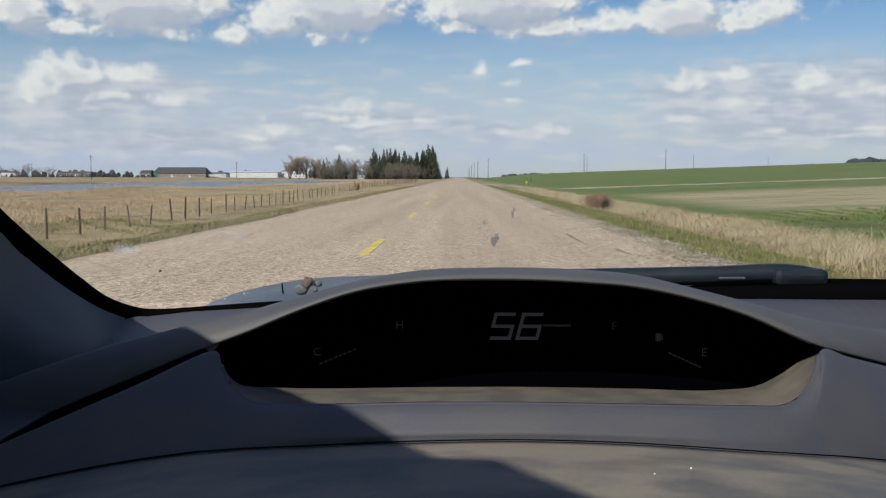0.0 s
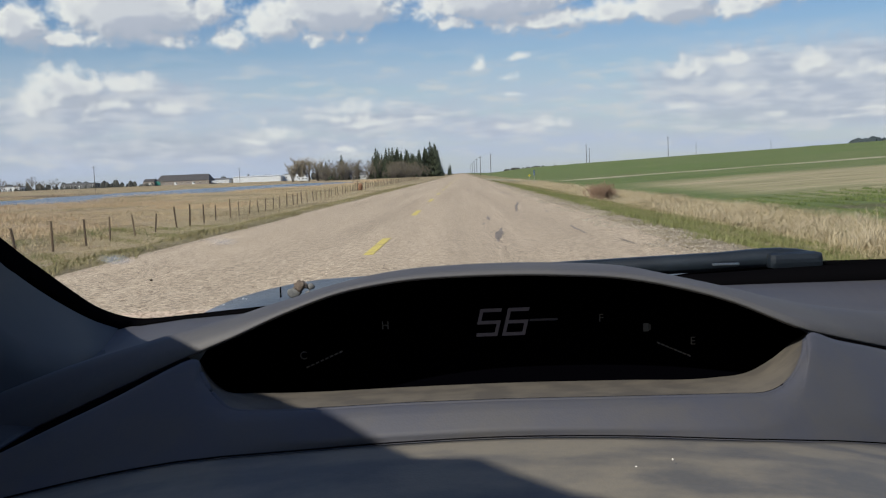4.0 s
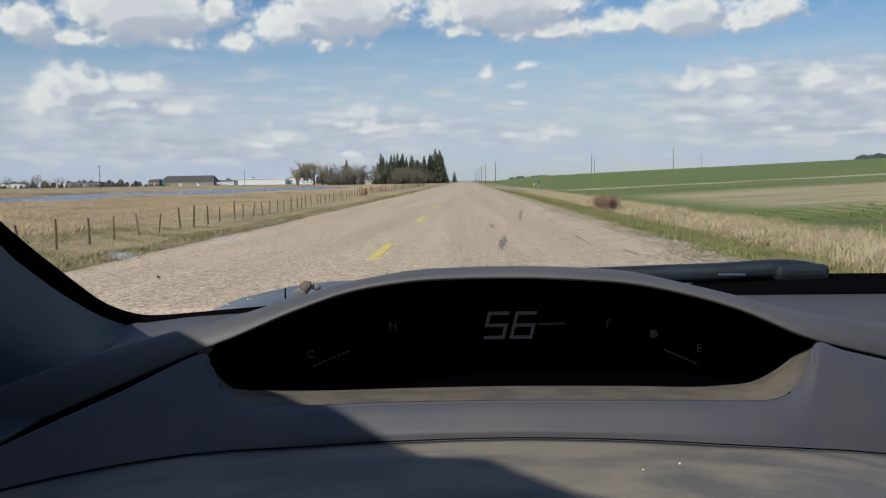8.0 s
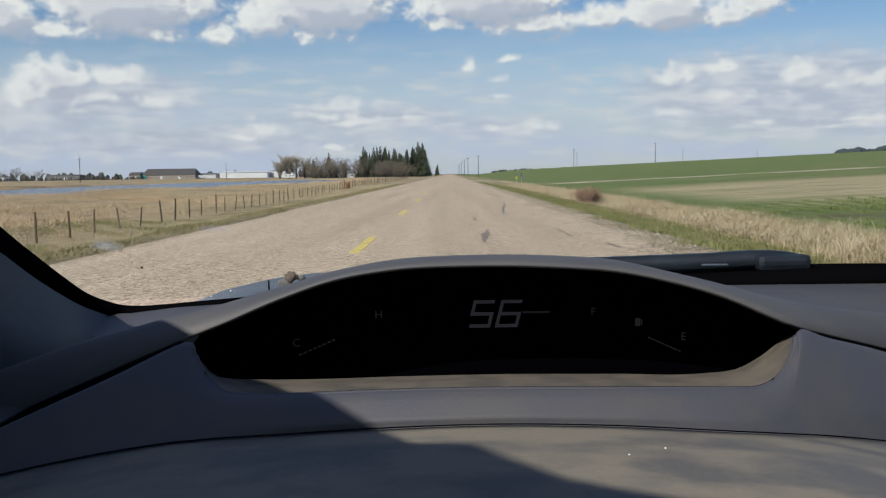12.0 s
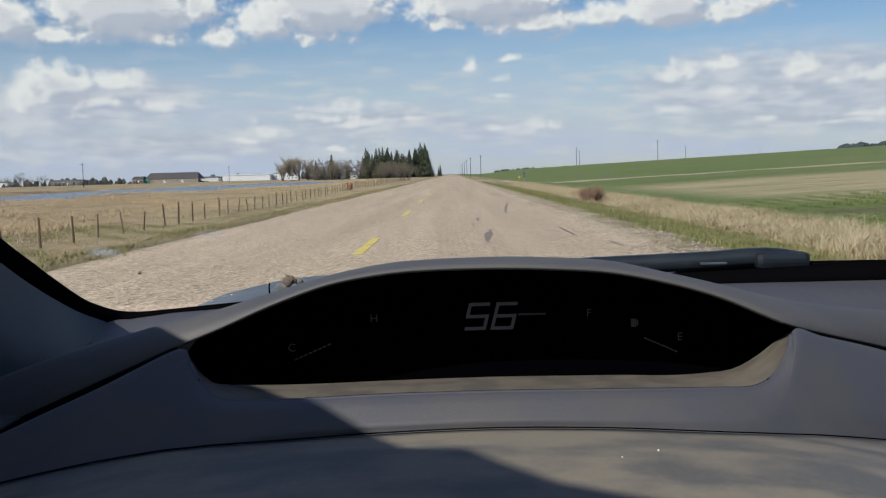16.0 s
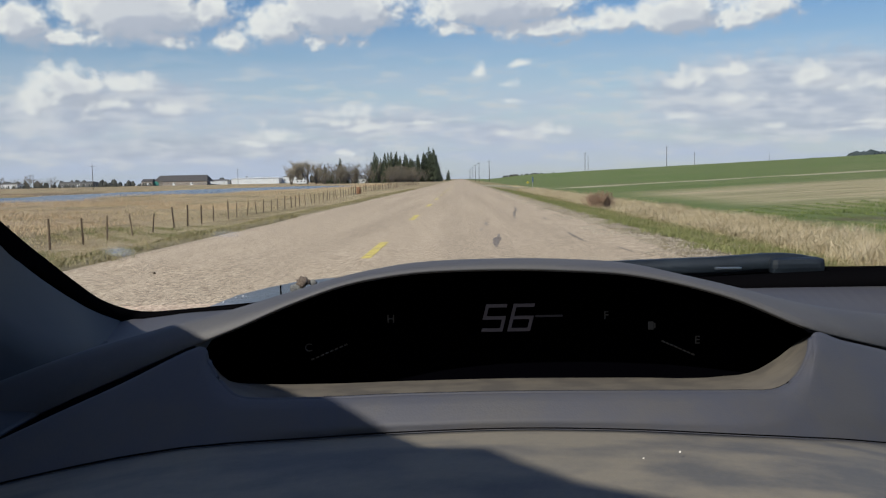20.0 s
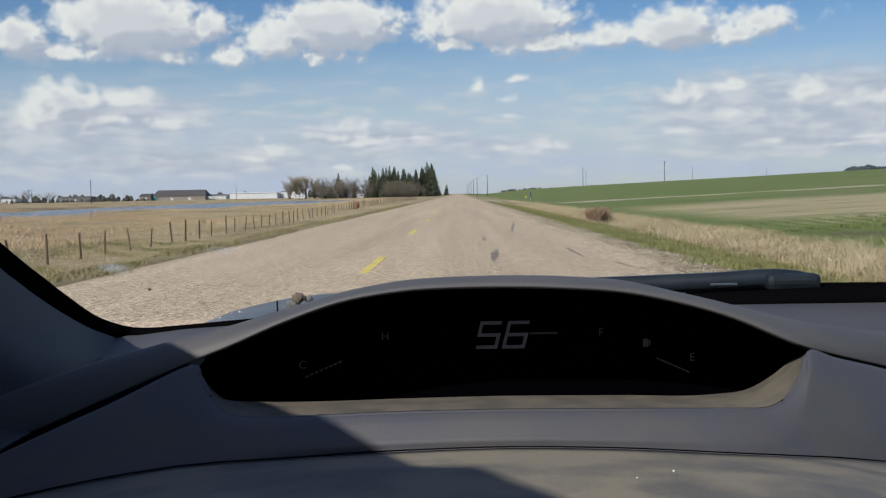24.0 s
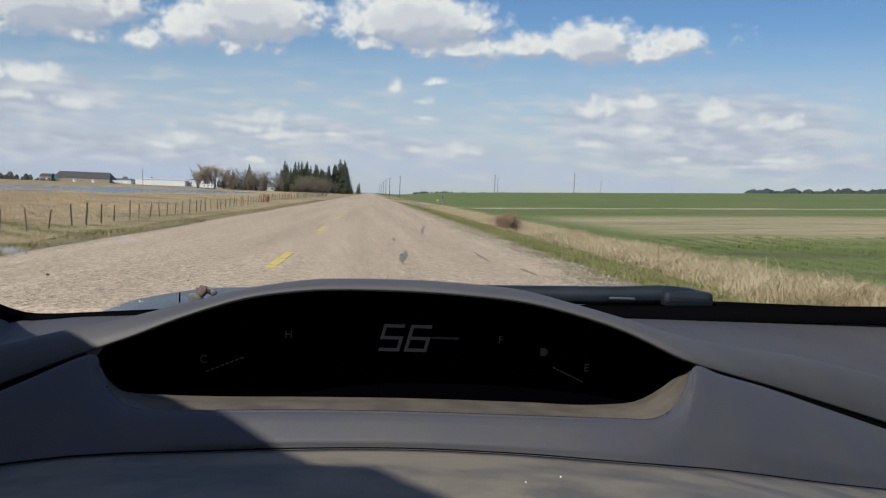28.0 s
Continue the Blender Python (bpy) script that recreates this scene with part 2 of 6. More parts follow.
def surface(name, colors, scale=4.0, rough=0.8, metal=0.0, bump=0.2, grain=60.0, spec=0.5, spread=(0.3, 0.7), island=0.0, stretch=(1, 1, 1), dist=0.01, obj=0.0):
    """A two-scale noise surface: the colours blend by a broad noise, a fine grain shifts them and gives relief."""
    m, n, l, b = material(name, rough, metal, spec)
    tc = n.new("ShaderNodeTexCoord")
    mp = n.new("ShaderNodeMapping"); mp.inputs["Scale"].default_value = stretch
    l.new(tc.outputs["Object"], mp.inputs[0])
    broad, fine = n.new("ShaderNodeTexNoise"), n.new("ShaderNodeTexNoise")
    broad.inputs["Scale"].default_value, broad.inputs["Detail"].default_value = scale, 6.0
    fine.inputs["Scale"].default_value, fine.inputs["Detail"].default_value = grain, 4.0
    l.new(mp.outputs[0], broad.inputs["Vector"]); l.new(mp.outputs[0], fine.inputs["Vector"])
    val = n.new("ShaderNodeMath"); val.operation = "MULTIPLY_ADD"; val.inputs[1].default_value = 0.35
    l.new(fine.outputs[0], val.inputs[0]); l.new(broad.outputs[0], val.inputs[2])
    last = val.outputs[0]
    lo, hi = spread[0] + 0.17, spread[1] + 0.17
    if island:
        geo = n.new("ShaderNodeNewGeometry")
        a = n.new("ShaderNodeMath"); a.operation = "MULTIPLY_ADD"; a.inputs[1].default_value = island
        l.new(geo.outputs["Random Per Island"], a.inputs[0]); l.new(last, a.inputs[2]); last = a.outputs[0]
        lo, hi = lo, hi + island
    if obj:
        oi = n.new("ShaderNodeObjectInfo")
        a = n.new("ShaderNodeMath"); a.operation = "MULTIPLY_ADD"; a.inputs[1].default_value = obj
        l.new(oi.outputs["Random"], a.inputs[0]); l.new(last, a.inputs[2]); last = a.outputs[0]
        hi = hi + obj
    r = n.new("ShaderNodeMapRange"); r.inputs[1].default_value, r.inputs[2].default_value = lo, hi
    l.new(last, r.inputs[0])
    ramp = n.new("ShaderNodeValToRGB")
    e = ramp.color_ramp.elements
    e[0].color, e[1].color = (*colors[0], 1), (*colors[-1], 1)
    for i, c in enumerate(colors[1:-1]):
        e.new((i + 1) / (len(colors) - 1)).color = (*c, 1)
    l.new(r.outputs[0], ramp.inputs[0]); l.new(ramp.outputs[0], b.inputs["Base Color"])
    if bump:
        bp = n.new("ShaderNodeBump"); bp.inputs["Strength"].default_value, bp.inputs["Distance"].default_value = bump, dist
        l.new(fine.outputs[0], bp.inputs["Height"]); l.new(bp.outputs[0], b.inputs["Normal"])
    return m


def dash_plastic(name, base, dust, amount, rough=0.75, patch=(9, 26, 9), slant=0.5):
    """Grained soft-touch plastic with patches of pale dust and wiped streaks."""
    m, n, l, b = material(name, rough, 0.0, 0.55)
    tc = n.new("ShaderNodeTexCoord")
    mp = n.new("ShaderNodeMapping"); mp.inputs["Scale"].default_value, mp.inputs["Rotation"].default_value = patch, (0, 0, slant)
    l.new(tc.outputs["Object"], mp.inputs[0])
    a, g, s = n.new("ShaderNodeTexNoise"), n.new("ShaderNodeTexVoronoi"), n.new("ShaderNodeTexNoise")
    a.inputs["Scale"].default_value, a.inputs["Detail"].default_value, a.inputs["Roughness"].default_value = 1.0, 5.0, 0.5
    s.inputs["Scale"].default_value, s.inputs["Detail"].default_value = 260.0, 2.0
    g.inputs["Scale"].default_value = 700.0
    l.new(mp.outputs[0], a.inputs["Vector"]); l.new(tc.outputs["Object"], g.inputs["Vector"]); l.new(tc.outputs["Object"], s.inputs["Vector"])
    r = n.new("ShaderNodeMapRange"); r.inputs[1].default_value, r.inputs[2].default_value, r.inputs[4].default_value = 0.42, 0.62, amount
    l.new(a.outputs[0], r.inputs[0])
    sp = n.new("ShaderNodeMath"); sp.operation = "MULTIPLY_ADD"; sp.inputs[1].default_value, sp.inputs[2].default_value = 0.3, -0.13
    l.new(s.outputs[0], sp.inputs[0])
    add = n.new("ShaderNodeMath"); add.use_clamp = True
    l.new(r.outputs[0], add.inputs[0]); l.new(sp.outputs[0], add.inputs[1])
    mx = n.new("ShaderNodeMix"); mx.data_type = "RGBA"
    mx.inputs[6].default_value, mx.inputs[7].default_value = (*base, 1), (*dust, 1)
    l.new(add.outputs[0], mx.inputs[0]); l.new(mx.outputs[2], b.inputs["Base Color"])
    bp = n.new("ShaderNodeBump"); bp.inputs["Strength"].default_value, bp.inputs["Distance"].default_value = 0.12, 0.0006
    l.new(g.outputs[0], bp.inputs["Height"]); l.new(bp.outputs[0], b.inputs["Normal"])
    return m


def plain(name, color, rough=0.6, metal=0.0, spec=0.5, emit=0.0):
    m, n, l, b = material(name, rough, metal, spec)
    b.inputs["Base Color"].default_value = (*color, 1)
    if emit:
        b.inputs["Emission Color"].default_value, b.inputs["Emission Strength"].default_value = (*color, 1), emit
    return m


def pane_glass(name, tint=(1, 1, 1)):
    """Clear sheet glass: it lets light straight through and mirrors a little, more at a slant."""
    m, n, l, b = material(name, 0.0)
    n.remove(b)
    clear, gloss, mixer, fres = n.new("ShaderNodeBsdfTransparent"), n.new("ShaderNodeBsdfGlossy"), n.new("ShaderNodeMixShader"), n.new("ShaderNodeLayerWeight")
    clear.inputs[0].default_value, gloss.inputs["Roughness"].default_value = (*tint, 1), 0.0
    steep = n.new("ShaderNodeMath"); steep.operation = "POWER"; steep.inputs[1].default_value = 5.0
    amount = n.new("ShaderNodeMath"); amount.operation = "MULTIPLY_ADD"; amount.inputs[1].default_value, amount.inputs[2].default_value = 0.25, 0.012
    l.new(fres.outputs["Facing"], steep.inputs[0]); l.new(steep.outputs[0], amount.inputs[0])
    l.new(amount.outputs[0], mixer.inputs[0]); l.new(clear.outputs[0], mixer.inputs[1]); l.new(gloss.outputs[0], mixer.inputs[2])
    l.new(mixer.outputs[0], n["Material Output"].inputs["Surface"])
    return m


def smudge_film(name, color, most, scale, seed):
    """A thin dried film on glass: patchy, fading out towards its rim."""
    m, n, l, b = material(name, 0.9)
    tc, nz = n.new("ShaderNodeTexCoord"), n.new("ShaderNodeTexNoise")
    nz.inputs["Scale"].default_value, nz.inputs["Detail"].default_value = scale, 5.0
    l.new(tc.outputs["Object"], nz.inputs["Vector"])
    ln = n.new("ShaderNodeVectorMath"); ln.operation = "LENGTH"
    mp = n.new("ShaderNodeVectorMath"); mp.operation = "MULTIPLY_ADD"
    mp.inputs[1].default_value, mp.inputs[2].default_value = (2, 2, 0), (-1, -1, 0)
    l.new(tc.outputs["Generated"], mp.inputs[0]); l.new(mp.outputs[0], ln.inputs[0])
    edge = n.new("ShaderNodeMapRange"); edge.interpolation_type = "SMOOTHSTEP"
    for i, q in ((1, 0.95), (2, 0.1), (3, 0.0), (4, 1.0)):
        edge.inputs[i].default_value = q
    l.new(ln.outputs["Value"], edge.inputs[0])
    pt = n.new("ShaderNodeMapRange")
    for i, q in ((1, 0.35), (2, 0.65), (3, 0.1), (4, most)):
        pt.inputs[i].default_value = q
    l.new(nz.outputs[0], pt.inputs[0])
    mul = n.new("ShaderNodeMath"); mul.operation = "MULTIPLY"
    l.new(edge.outputs[0], mul.inputs[0]); l.new(pt.outputs[0], mul.inputs[1])
    n.remove(b)
    haze, clear, mixer = n.new("ShaderNodeBsdfTranslucent"), n.new("ShaderNodeBsdfTransparent"), n.new("ShaderNodeMixShader")
    haze.inputs[0].default_value = (*color, 1)
    l.new(mul.outputs[0], mixer.inputs[0]); l.new(clear.outputs[0], mixer.inputs[1]); l.new(haze.outputs[0], mixer.inputs[2])
    l.new(mixer.outputs[0], n["Material Output"].inputs["Surface"])
    return m


M_PAD = dash_plastic("grey_dash_plastic", (0.092, 0.090, 0.083), (0.215, 0.19, 0.138), 0.65, 0.58, (15, 32, 15), 0.2)
M_FACE = dash_plastic("slate_dash_plastic", (0.054, 0.057, 0.071), (0.084, 0.077, 0.060), 0.28, 0.66, (26, 30, 30), 0.3)
M_LEDGE = dash_plastic("dusty_ledge_plastic", (0.078, 0.071, 0.060), (0.132, 0.118, 0.092), 0.8, 0.8, (40, 40, 40), 0.1)
M_BROW = dash_plastic("visor_plastic", (0.058, 0.060, 0.067), (0.102, 0.099, 0.090), 0.3, 0.66)
M_DECK = dash_plastic("deck_plastic", (0.052, 0.052, 0.060), (0.078, 0.074, 0.067), 0.3, 0.65)
M_TRIM = dash_plastic("dark_pillar_trim", (0.017, 0.022, 0.029), (0.028, 0.031, 0.036), 0.3, 0.65)
# black of the rubber parts, and of the painted shade in the visor gaps
M_SEAL_GAP = plain("black_rubber_and_gap_shade", (0.0025, 0.0025, 0.003), 1.0, 0, 0.0)
M_BLACK = plain("black_display_lens", (0.0008, 0.0008, 0.0014), 0.6, 0, 0.0)
M_LCD = plain("pale_display_segment", (0.034, 0.030, 0.040), 0.5, emit=0.28)
M_LCD_DIM = plain("dim_display_mark", (0.04, 0.04, 0.042), 0.5, emit=0.03)
M_GLASS = pane_glass("windshield_glass", (0.94, 0.96, 0.95))
M_PAINT = surface("steel_blue_car_paint", [(0.062, 0.075, 0.088), (0.105, 0.118, 0.132)], 6, 0.4, 0.0, 0.0, 200)
M_WIPER = surface("wiper_blade_coating", [(0.007, 0.011, 0.017), (0.015, 0.022, 0.031)], 30, 0.45, 0.0, 0.1, 300)
# unseen headliner and door cloth, kept this pale to bounce light onto the dash
M_LINER = surface("pale_bounce_liner", [(0.55, 0.54, 0.52), (0.63, 0.62, 0.60)], 20, 0.95, 0, 0.2, 400)
M_DOOR = surface("grey_bounce_cloth", [(0.34, 0.34, 0.345), (0.42, 0.415, 0.41)], 20, 0.95, 0, 0.2, 300)
M_TYRE = plain("tyre_rubber", (0.02, 0.02, 0.02), 0.9, 0, 0.2)
M_RIMS = plain("wheel_alloy", (0.4, 0.4, 0.4), 0.4, 0.9)
M_CHIP = plain("bare_primer", (0.75, 0.76, 0.78), 0.5)
M_PALE_MUD = surface("pale_dried_splash", [(0.11, 0.11, 0.112), (0.20, 0.195, 0.188)], 150, 0.9, 0, 0.3, 500, dist=0.001)
M_MUD = surface("dried_mud", [(0.10, 0.075, 0.06), (0.20, 0.155, 0.125)], 150, 0.9, 0, 0.4, 500, dist=0.001)
M_BUG = plain("dried_splat", (0.10, 0.07, 0.05), 0.8)
M_SPECK = plain("pale_crumb", (0.7, 0.68, 0.62), 0.8)


# ---- building helpers ----
def finish(name, mesh, mat, parent=None, label="", smooth=False):
    ob = new(name, mesh)
    if mat:
        mesh.materials.append(mat)
    if smooth:
        mesh.polygons.foreach_set("use_smooth", [True] * len(mesh.polygons))
    if parent:
        ob.parent = parent
    if label:
        tagged(ob, label)
    return ob


def part(name, bm, mat, parent=None, label="", smooth=False):
    me = bpy.data.meshes.new(name)
    bm.to_mesh(me)
    bm.free()
    return finish(name, me, mat, parent, label, smooth)


def pieces(name, verts, faces, mat, parent=None, label="", smooth=False):
    me = bpy.data.meshes.new(name)
    me.from_pydata(verts, [], faces)
    me.update()
    return finish(name, me, mat, parent, label, smooth)


def spline(pts, n):
    """n points evenly along a smooth curve through pts."""
    p = np.array(pts, float)
    c = np.concatenate([[0], np.cumsum(np.linalg.norm(np.diff(p, axis=0), axis=1))])
    g = np.gradient(p, c, axis=0)
    out = []
    for s in np.linspace(0, c[-1], n):
        i = min(max(int(np.searchsorted(c, s) - 1), 0), len(c) - 2)
        h = c[i + 1] - c[i]
        u = (s - c[i]) / h
        out.append((2 * u**3 - 3 * u**2 + 1) * p[i] + (u**3 - 2 * u**2 + u) * h * g[i] + (3 * u**2 - 2 * u**3) * p[i + 1] + (u**3 - u**2) * h * g[i + 1])
    return np.array(out)


def spline_by_index(pts, k):
    """k points between each two neighbours of pts, so that rails with equally many points run side by side."""
    p = np.array(pts, float)
    g = np.gradient(p, axis=0)
    step = np.linalg.norm(np.diff(p, axis=0), axis=1)
    most = 1.5 * np.minimum(np.append(step, step[-1]), np.append(step[0], step))
    g *= np.minimum(1, most / np.maximum(1e-9, np.linalg.norm(g, axis=1)))[:, None]   # no overshoot
    out = []
    for i in range(len(p) - 1):
        for u in np.arange(k) / k:
            out.append((2 * u**3 - 3 * u**2 + 1) * p[i] + (u**3 - 2 * u**2 + u) * g[i] + (3 * u**2 - 2 * u**3) * p[i + 1] + (u**3 - u**2) * g[i + 1])
    return np.array(out + [p[-1]])


def loft(rails, thick=0.0, way=(0, 0, -1)):
    """A bmesh skinned over rails of equal length; with thick it gets a back side and closed rims."""
    bm = bmesh.new()
    n = len(rails[0])
    grid = [[bm.verts.new(p) for p in r] for r in rails]
    for a, b in zip(grid, grid[1:]):
        for i in range(n - 1):
            bm.faces.new((a[i], a[i + 1], b[i + 1], b[i]))
    if thick:
        w = np.array(way) * thick
        back = [[bm.verts.new(np.array(p) + w) for p in r] for r in rails]
        for a, b in zip(back, back[1:]):
            for i in range(n - 1):
                bm.faces.new((a[i], b[i], b[i + 1], a[i + 1]))
        for i in range(n - 1):
            bm.faces.new((grid[0][i], back[0][i], back[0][i + 1], grid[0][i + 1]))
            bm.faces.new((grid[-1][i], grid[-1][i + 1], back[-1][i + 1], back[-1][i]))
        for j in range(len(rails) - 1):
            bm.faces.new((grid[j][0], grid[j + 1][0], back[j + 1][0], back[j][0]))
            bm.faces.new((grid[j][-1], back[j][-1], back[j + 1][-1], grid[j + 1][-1]))
    bmesh.ops.recalc_face_normals(bm, faces=bm.faces)
    return bm


def add_box(bm, lo, hi, m=None):
    vs = [bm.verts.new((x, y, z)) for x in (lo[0], hi[0]) for y in (lo[1], hi[1]) for z in (lo[2], hi[2])]
    for f in ((0, 1, 3, 2), (4, 6, 7, 5), (0, 4, 5, 1), (2, 3, 7, 6), (0, 2, 6, 4), (1, 5, 7, 3)):
        bm.faces.new([vs[i] for i in f])
    if m is not None:
        bmesh.ops.transform(bm, matrix=m, verts=vs)
    return vs


def box(lo, hi, bevel=0.0, m=None):
    bm = bmesh.new()
    add_box(bm, lo, hi, m)
    if bevel:
        bmesh.ops.bevel(bm, geom=bm.edges[:], offset=bevel, segments=2, affect="EDGES", profile=0.6)
    return bm


def tube(bm, pts, radii, sides=6):
    """A tapered tube along pts, added to bm."""
    rings, p = [], [Vector(q) for q in pts]
    for i, c in enumerate(p):
        d = (p[min(i + 1, len(p) - 1)] - p[max(i - 1, 0)]).normalized()
        a = d.orthogonal().normalized()
        b = d.cross(a)
        rings.append([bm.verts.new(c + radii[i] * (math.cos(t) * a + math.sin(t) * b)) for t in (2 * math.pi * k / sides for k in range(sides))])
    for r, s in zip(rings, rings[1:]):
        for k in range(sides):
            bm.faces.new((r[k], r[(k + 1) % sides], s[(k + 1) % sides], s[k]))
    bm.faces.new(rings[0][::-1])
    bm.faces.new(rings[-1])
    return bm


def empty(name, label, category, group="", kind="", at=(0, 0, 0)):
    ob = new(name)
    ob.location = at
    return tagged(ob, label, category, group, kind)


# ---- the car: dashboard, visor, display, glass, body ----
SEAM = [(-0.2773, 0.5011, 0.9328), (-0.2584, 0.5011, 0.9374), (-0.2271, 0.5012, 0.9441), (-0.1960, 0.5013, 0.9499), (-0.1650, 0.5014, 0.9544), (-0.1554, 0.5015, 0.9554), (-0.1462, 0.5015, 0.9561), (-0.1339, 0.5016, 0.9571), (-0.0912, 0.5018, 0.9591), (-0.0422, 0.5022, 0.9615), (0.0189, 0.5031, 0.9625), (0.0801, 0.5051, 0.9604), (0.1269, 0.5093, 0.9565), (0.1528, 0.5148, 0.9534), (0.1667, 0.5195, 0.9514), (0.1759, 0.5233, 0.9498), (0.1873, 0.5290, 0.9476), (0.2103, 0.5422, 0.9427), (0.2511, 0.5696, 0.9319), (0.3117, 0.6132, 0.9146), (0.4038, 0.6811, 0.8890), (0.5586, 0.7964, 0.8465), (1.6440, 0.8000, 0.7281)]
RIM = [(-0.2886, 0.5244, 0.9472), (-0.2706, 0.5284, 0.9549), (-0.2403, 0.5354, 0.9679), (-0.2095, 0.5429, 0.9808), (-0.1666, 0.5564, 0.9998), (-0.1590, 0.5479, 0.9909), (-0.1490, 0.5384, 0.9807), (-0.1334, 0.5284, 0.9744), (-0.0875, 0.5229, 0.9749), (-0.0428, 0.5209, 0.9765), (0.0200, 0.5209, 0.9769), (0.0834, 0.5239, 0.9755), (0.1463, 0.5349, 0.9723), (0.1754, 0.5484, 0.9698), (0.1944, 0.5664, 0.9749), (0.2094, 0.5894, 0.9840), (0.2194, 0.6084, 0.9935), (0.2393, 0.6169, 0.9865), (0.2849, 0.6464, 0.9725), (0.3507, 0.6904, 0.9494), (0.4510, 0.7614, 0.9141), (0.5604, 0.8004, 0.8779), (1.7138, 0.9000, 0.5272)]
WELL = [(-0.1919, 0.6600, 0.9809), (-0.1852, 0.6600, 0.9686), (-0.1729, 0.6600, 0.9570), (-0.1528, 0.6600, 0.9554), (-0.1087, 0.6600, 0.9547), (-0.0526, 0.6600, 0.9557), (0.0272, 0.6600, 0.9565), (0.1068, 0.6600, 0.9557), (0.1699, 0.6600, 0.9553), (0.1937, 0.6600, 0.9583), (0.2100, 0.6600, 0.9671), (0.2250, 0.6600, 0.9788), (0.2360, 0.6600, 0.9854)]
BROW_LIP = [(-0.3479, 0.6350, 0.9236), (-0.3237, 0.6350, 0.9334), (-0.2836, 0.6350, 0.9504), (-0.2438, 0.6350, 0.9672), (-0.1924, 0.6350, 0.9887), (-0.1610, 0.6350, 1.0008), (-0.1259, 0.6350, 1.0155), (-0.0871, 0.6350, 1.0285), (-0.0487, 0.6350, 1.0349), (-0.0167, 0.6350, 1.0369), (0.0274, 0.6350, 1.0370), (0.0652, 0.6350, 1.0354), (0.1030, 0.6350, 1.0322), (0.1408, 0.6350, 1.0245), (0.1785, 0.6350, 1.0130), (0.2200, 0.6350, 0.9949), (0.2524, 0.6500, 0.9843), (0.2977, 0.6750, 0.9709), (0.3649, 0.7180, 0.9495), (0.4571, 0.7720, 0.9200), (0.5880, 0.8400, 0.8787), (1.6562, 0.9300, 0.5624)]
BROW_TOP = [(-0.3752, 0.6900, 0.9452), (-0.3491, 0.6900, 0.9549), (-0.3060, 0.6900, 0.9693), (-0.2632, 0.6900, 0.9811), (-0.2208, 0.6900, 0.9890), (-0.1783, 0.6900, 1.0016), (-0.1360, 0.6900, 1.0157), (-0.0940, 0.6900, 1.0273), (-0.0524, 0.6900, 1.0351), (-0.0176, 0.6900, 1.0376), (0.0303, 0.6900, 1.0382), (0.0714, 0.6900, 1.0368), (0.1125, 0.6900, 1.0330), (0.1534, 0.6900, 1.0233), (0.1944, 0.6900, 1.0133), (0.2353, 0.6900, 1.0029), (0.2740, 0.7050, 0.9945), (0.3221, 0.7300, 0.9851), (0.3911, 0.7700, 0.9702), (0.4861, 0.8220, 0.9496), (0.6216, 0.8900, 0.9206), (1.5534, 0.9800, 0.7365)]
SEAL_OUT = [(-0.369, 0.620, 1.135), (-0.414, 0.800, 1.081), (-0.420, 0.880, 1.047), (-0.423, 0.930, 1.027), (-0.417, 0.980, 1.000), (-0.409, 1.030, 0.974), (-0.389, 1.060, 0.958), (-0.370, 1.080, 0.952), (-0.331, 1.080, 0.954), (-0.239, 1.080, 0.961), (-0.135, 1.080, 0.967), (0.060, 1.080, 0.974), (0.286, 1.080, 0.981), (0.408, 1.080, 0.985), (0.490, 1.080, 0.987), (1.119, 1.080, 1.003)]
SEAL_IN = [(-0.359, 0.600, 1.116), (-0.405, 0.780, 1.066), (-0.417, 0.860, 1.032), (-0.415, 0.910, 1.007), (-0.410, 0.960, 0.983), (-0.401, 1.010, 0.960), (-0.389, 1.040, 0.947), (-0.377, 1.060, 0.946), (-0.325, 1.060, 0.952), (-0.235, 1.060, 0.957), (-0.133, 1.060, 0.961), (0.059, 1.060, 0.965), (0.299, 1.060, 0.969), (0.400, 1.060, 0.970), (0.481, 1.060, 0.971), (1.106, 1.060, 0.982)]
PILLAR_IN = [(-0.390, 0.500, 1.104), (-0.400, 0.600, 1.049), (-0.383, 0.660, 1.010), (-0.379, 0.720, 0.984), (-0.360, 0.750, 0.959), (-0.350, 0.800, 0.949), (-0.360, 0.900, 0.940)]
HOOD_EDGE = [(-0.524, 1.900, 0.849), (-0.489, 1.900, 0.864), (-0.420, 1.900, 0.882), (-0.327, 1.900, 0.899), (-0.213, 1.900, 0.905), (0.106, 1.900, 0.913), (0.560, 1.900, 0.910), (0.853, 1.900, 0.893), (1.157, 1.900, 0.851), (1.237, 1.900, 0.815)]
WIPER = [(-0.070, 1.140, 0.9805), (-0.004, 1.140, 0.984), (0.173, 1.140, 0.989), (0.302, 1.140, 0.992), (0.403, 1.140, 0.994), (0.429, 1.140, 0.990)]
car = empty("car", "steel-blue car with a grey two-tier dashboard, driven along a country road", "car")
K = 5
seam, rim = spline_by_index(SEAM, K), spline_by_index(RIM, K)
lip, top = spline_by_index(BROW_LIP, K), spline_by_index(BROW_TOP, K)


def blend(a, b, f, up=0.0, fwd=0.0):
    return a * (1 - f) + b * f + np.array((0, fwd, up))


# the face leans back from the seam and curves away on the passenger's side
FACE_Z = [1.25300, -0.08246, -0.23785, -0.44773, 0.00738, 0.96347]


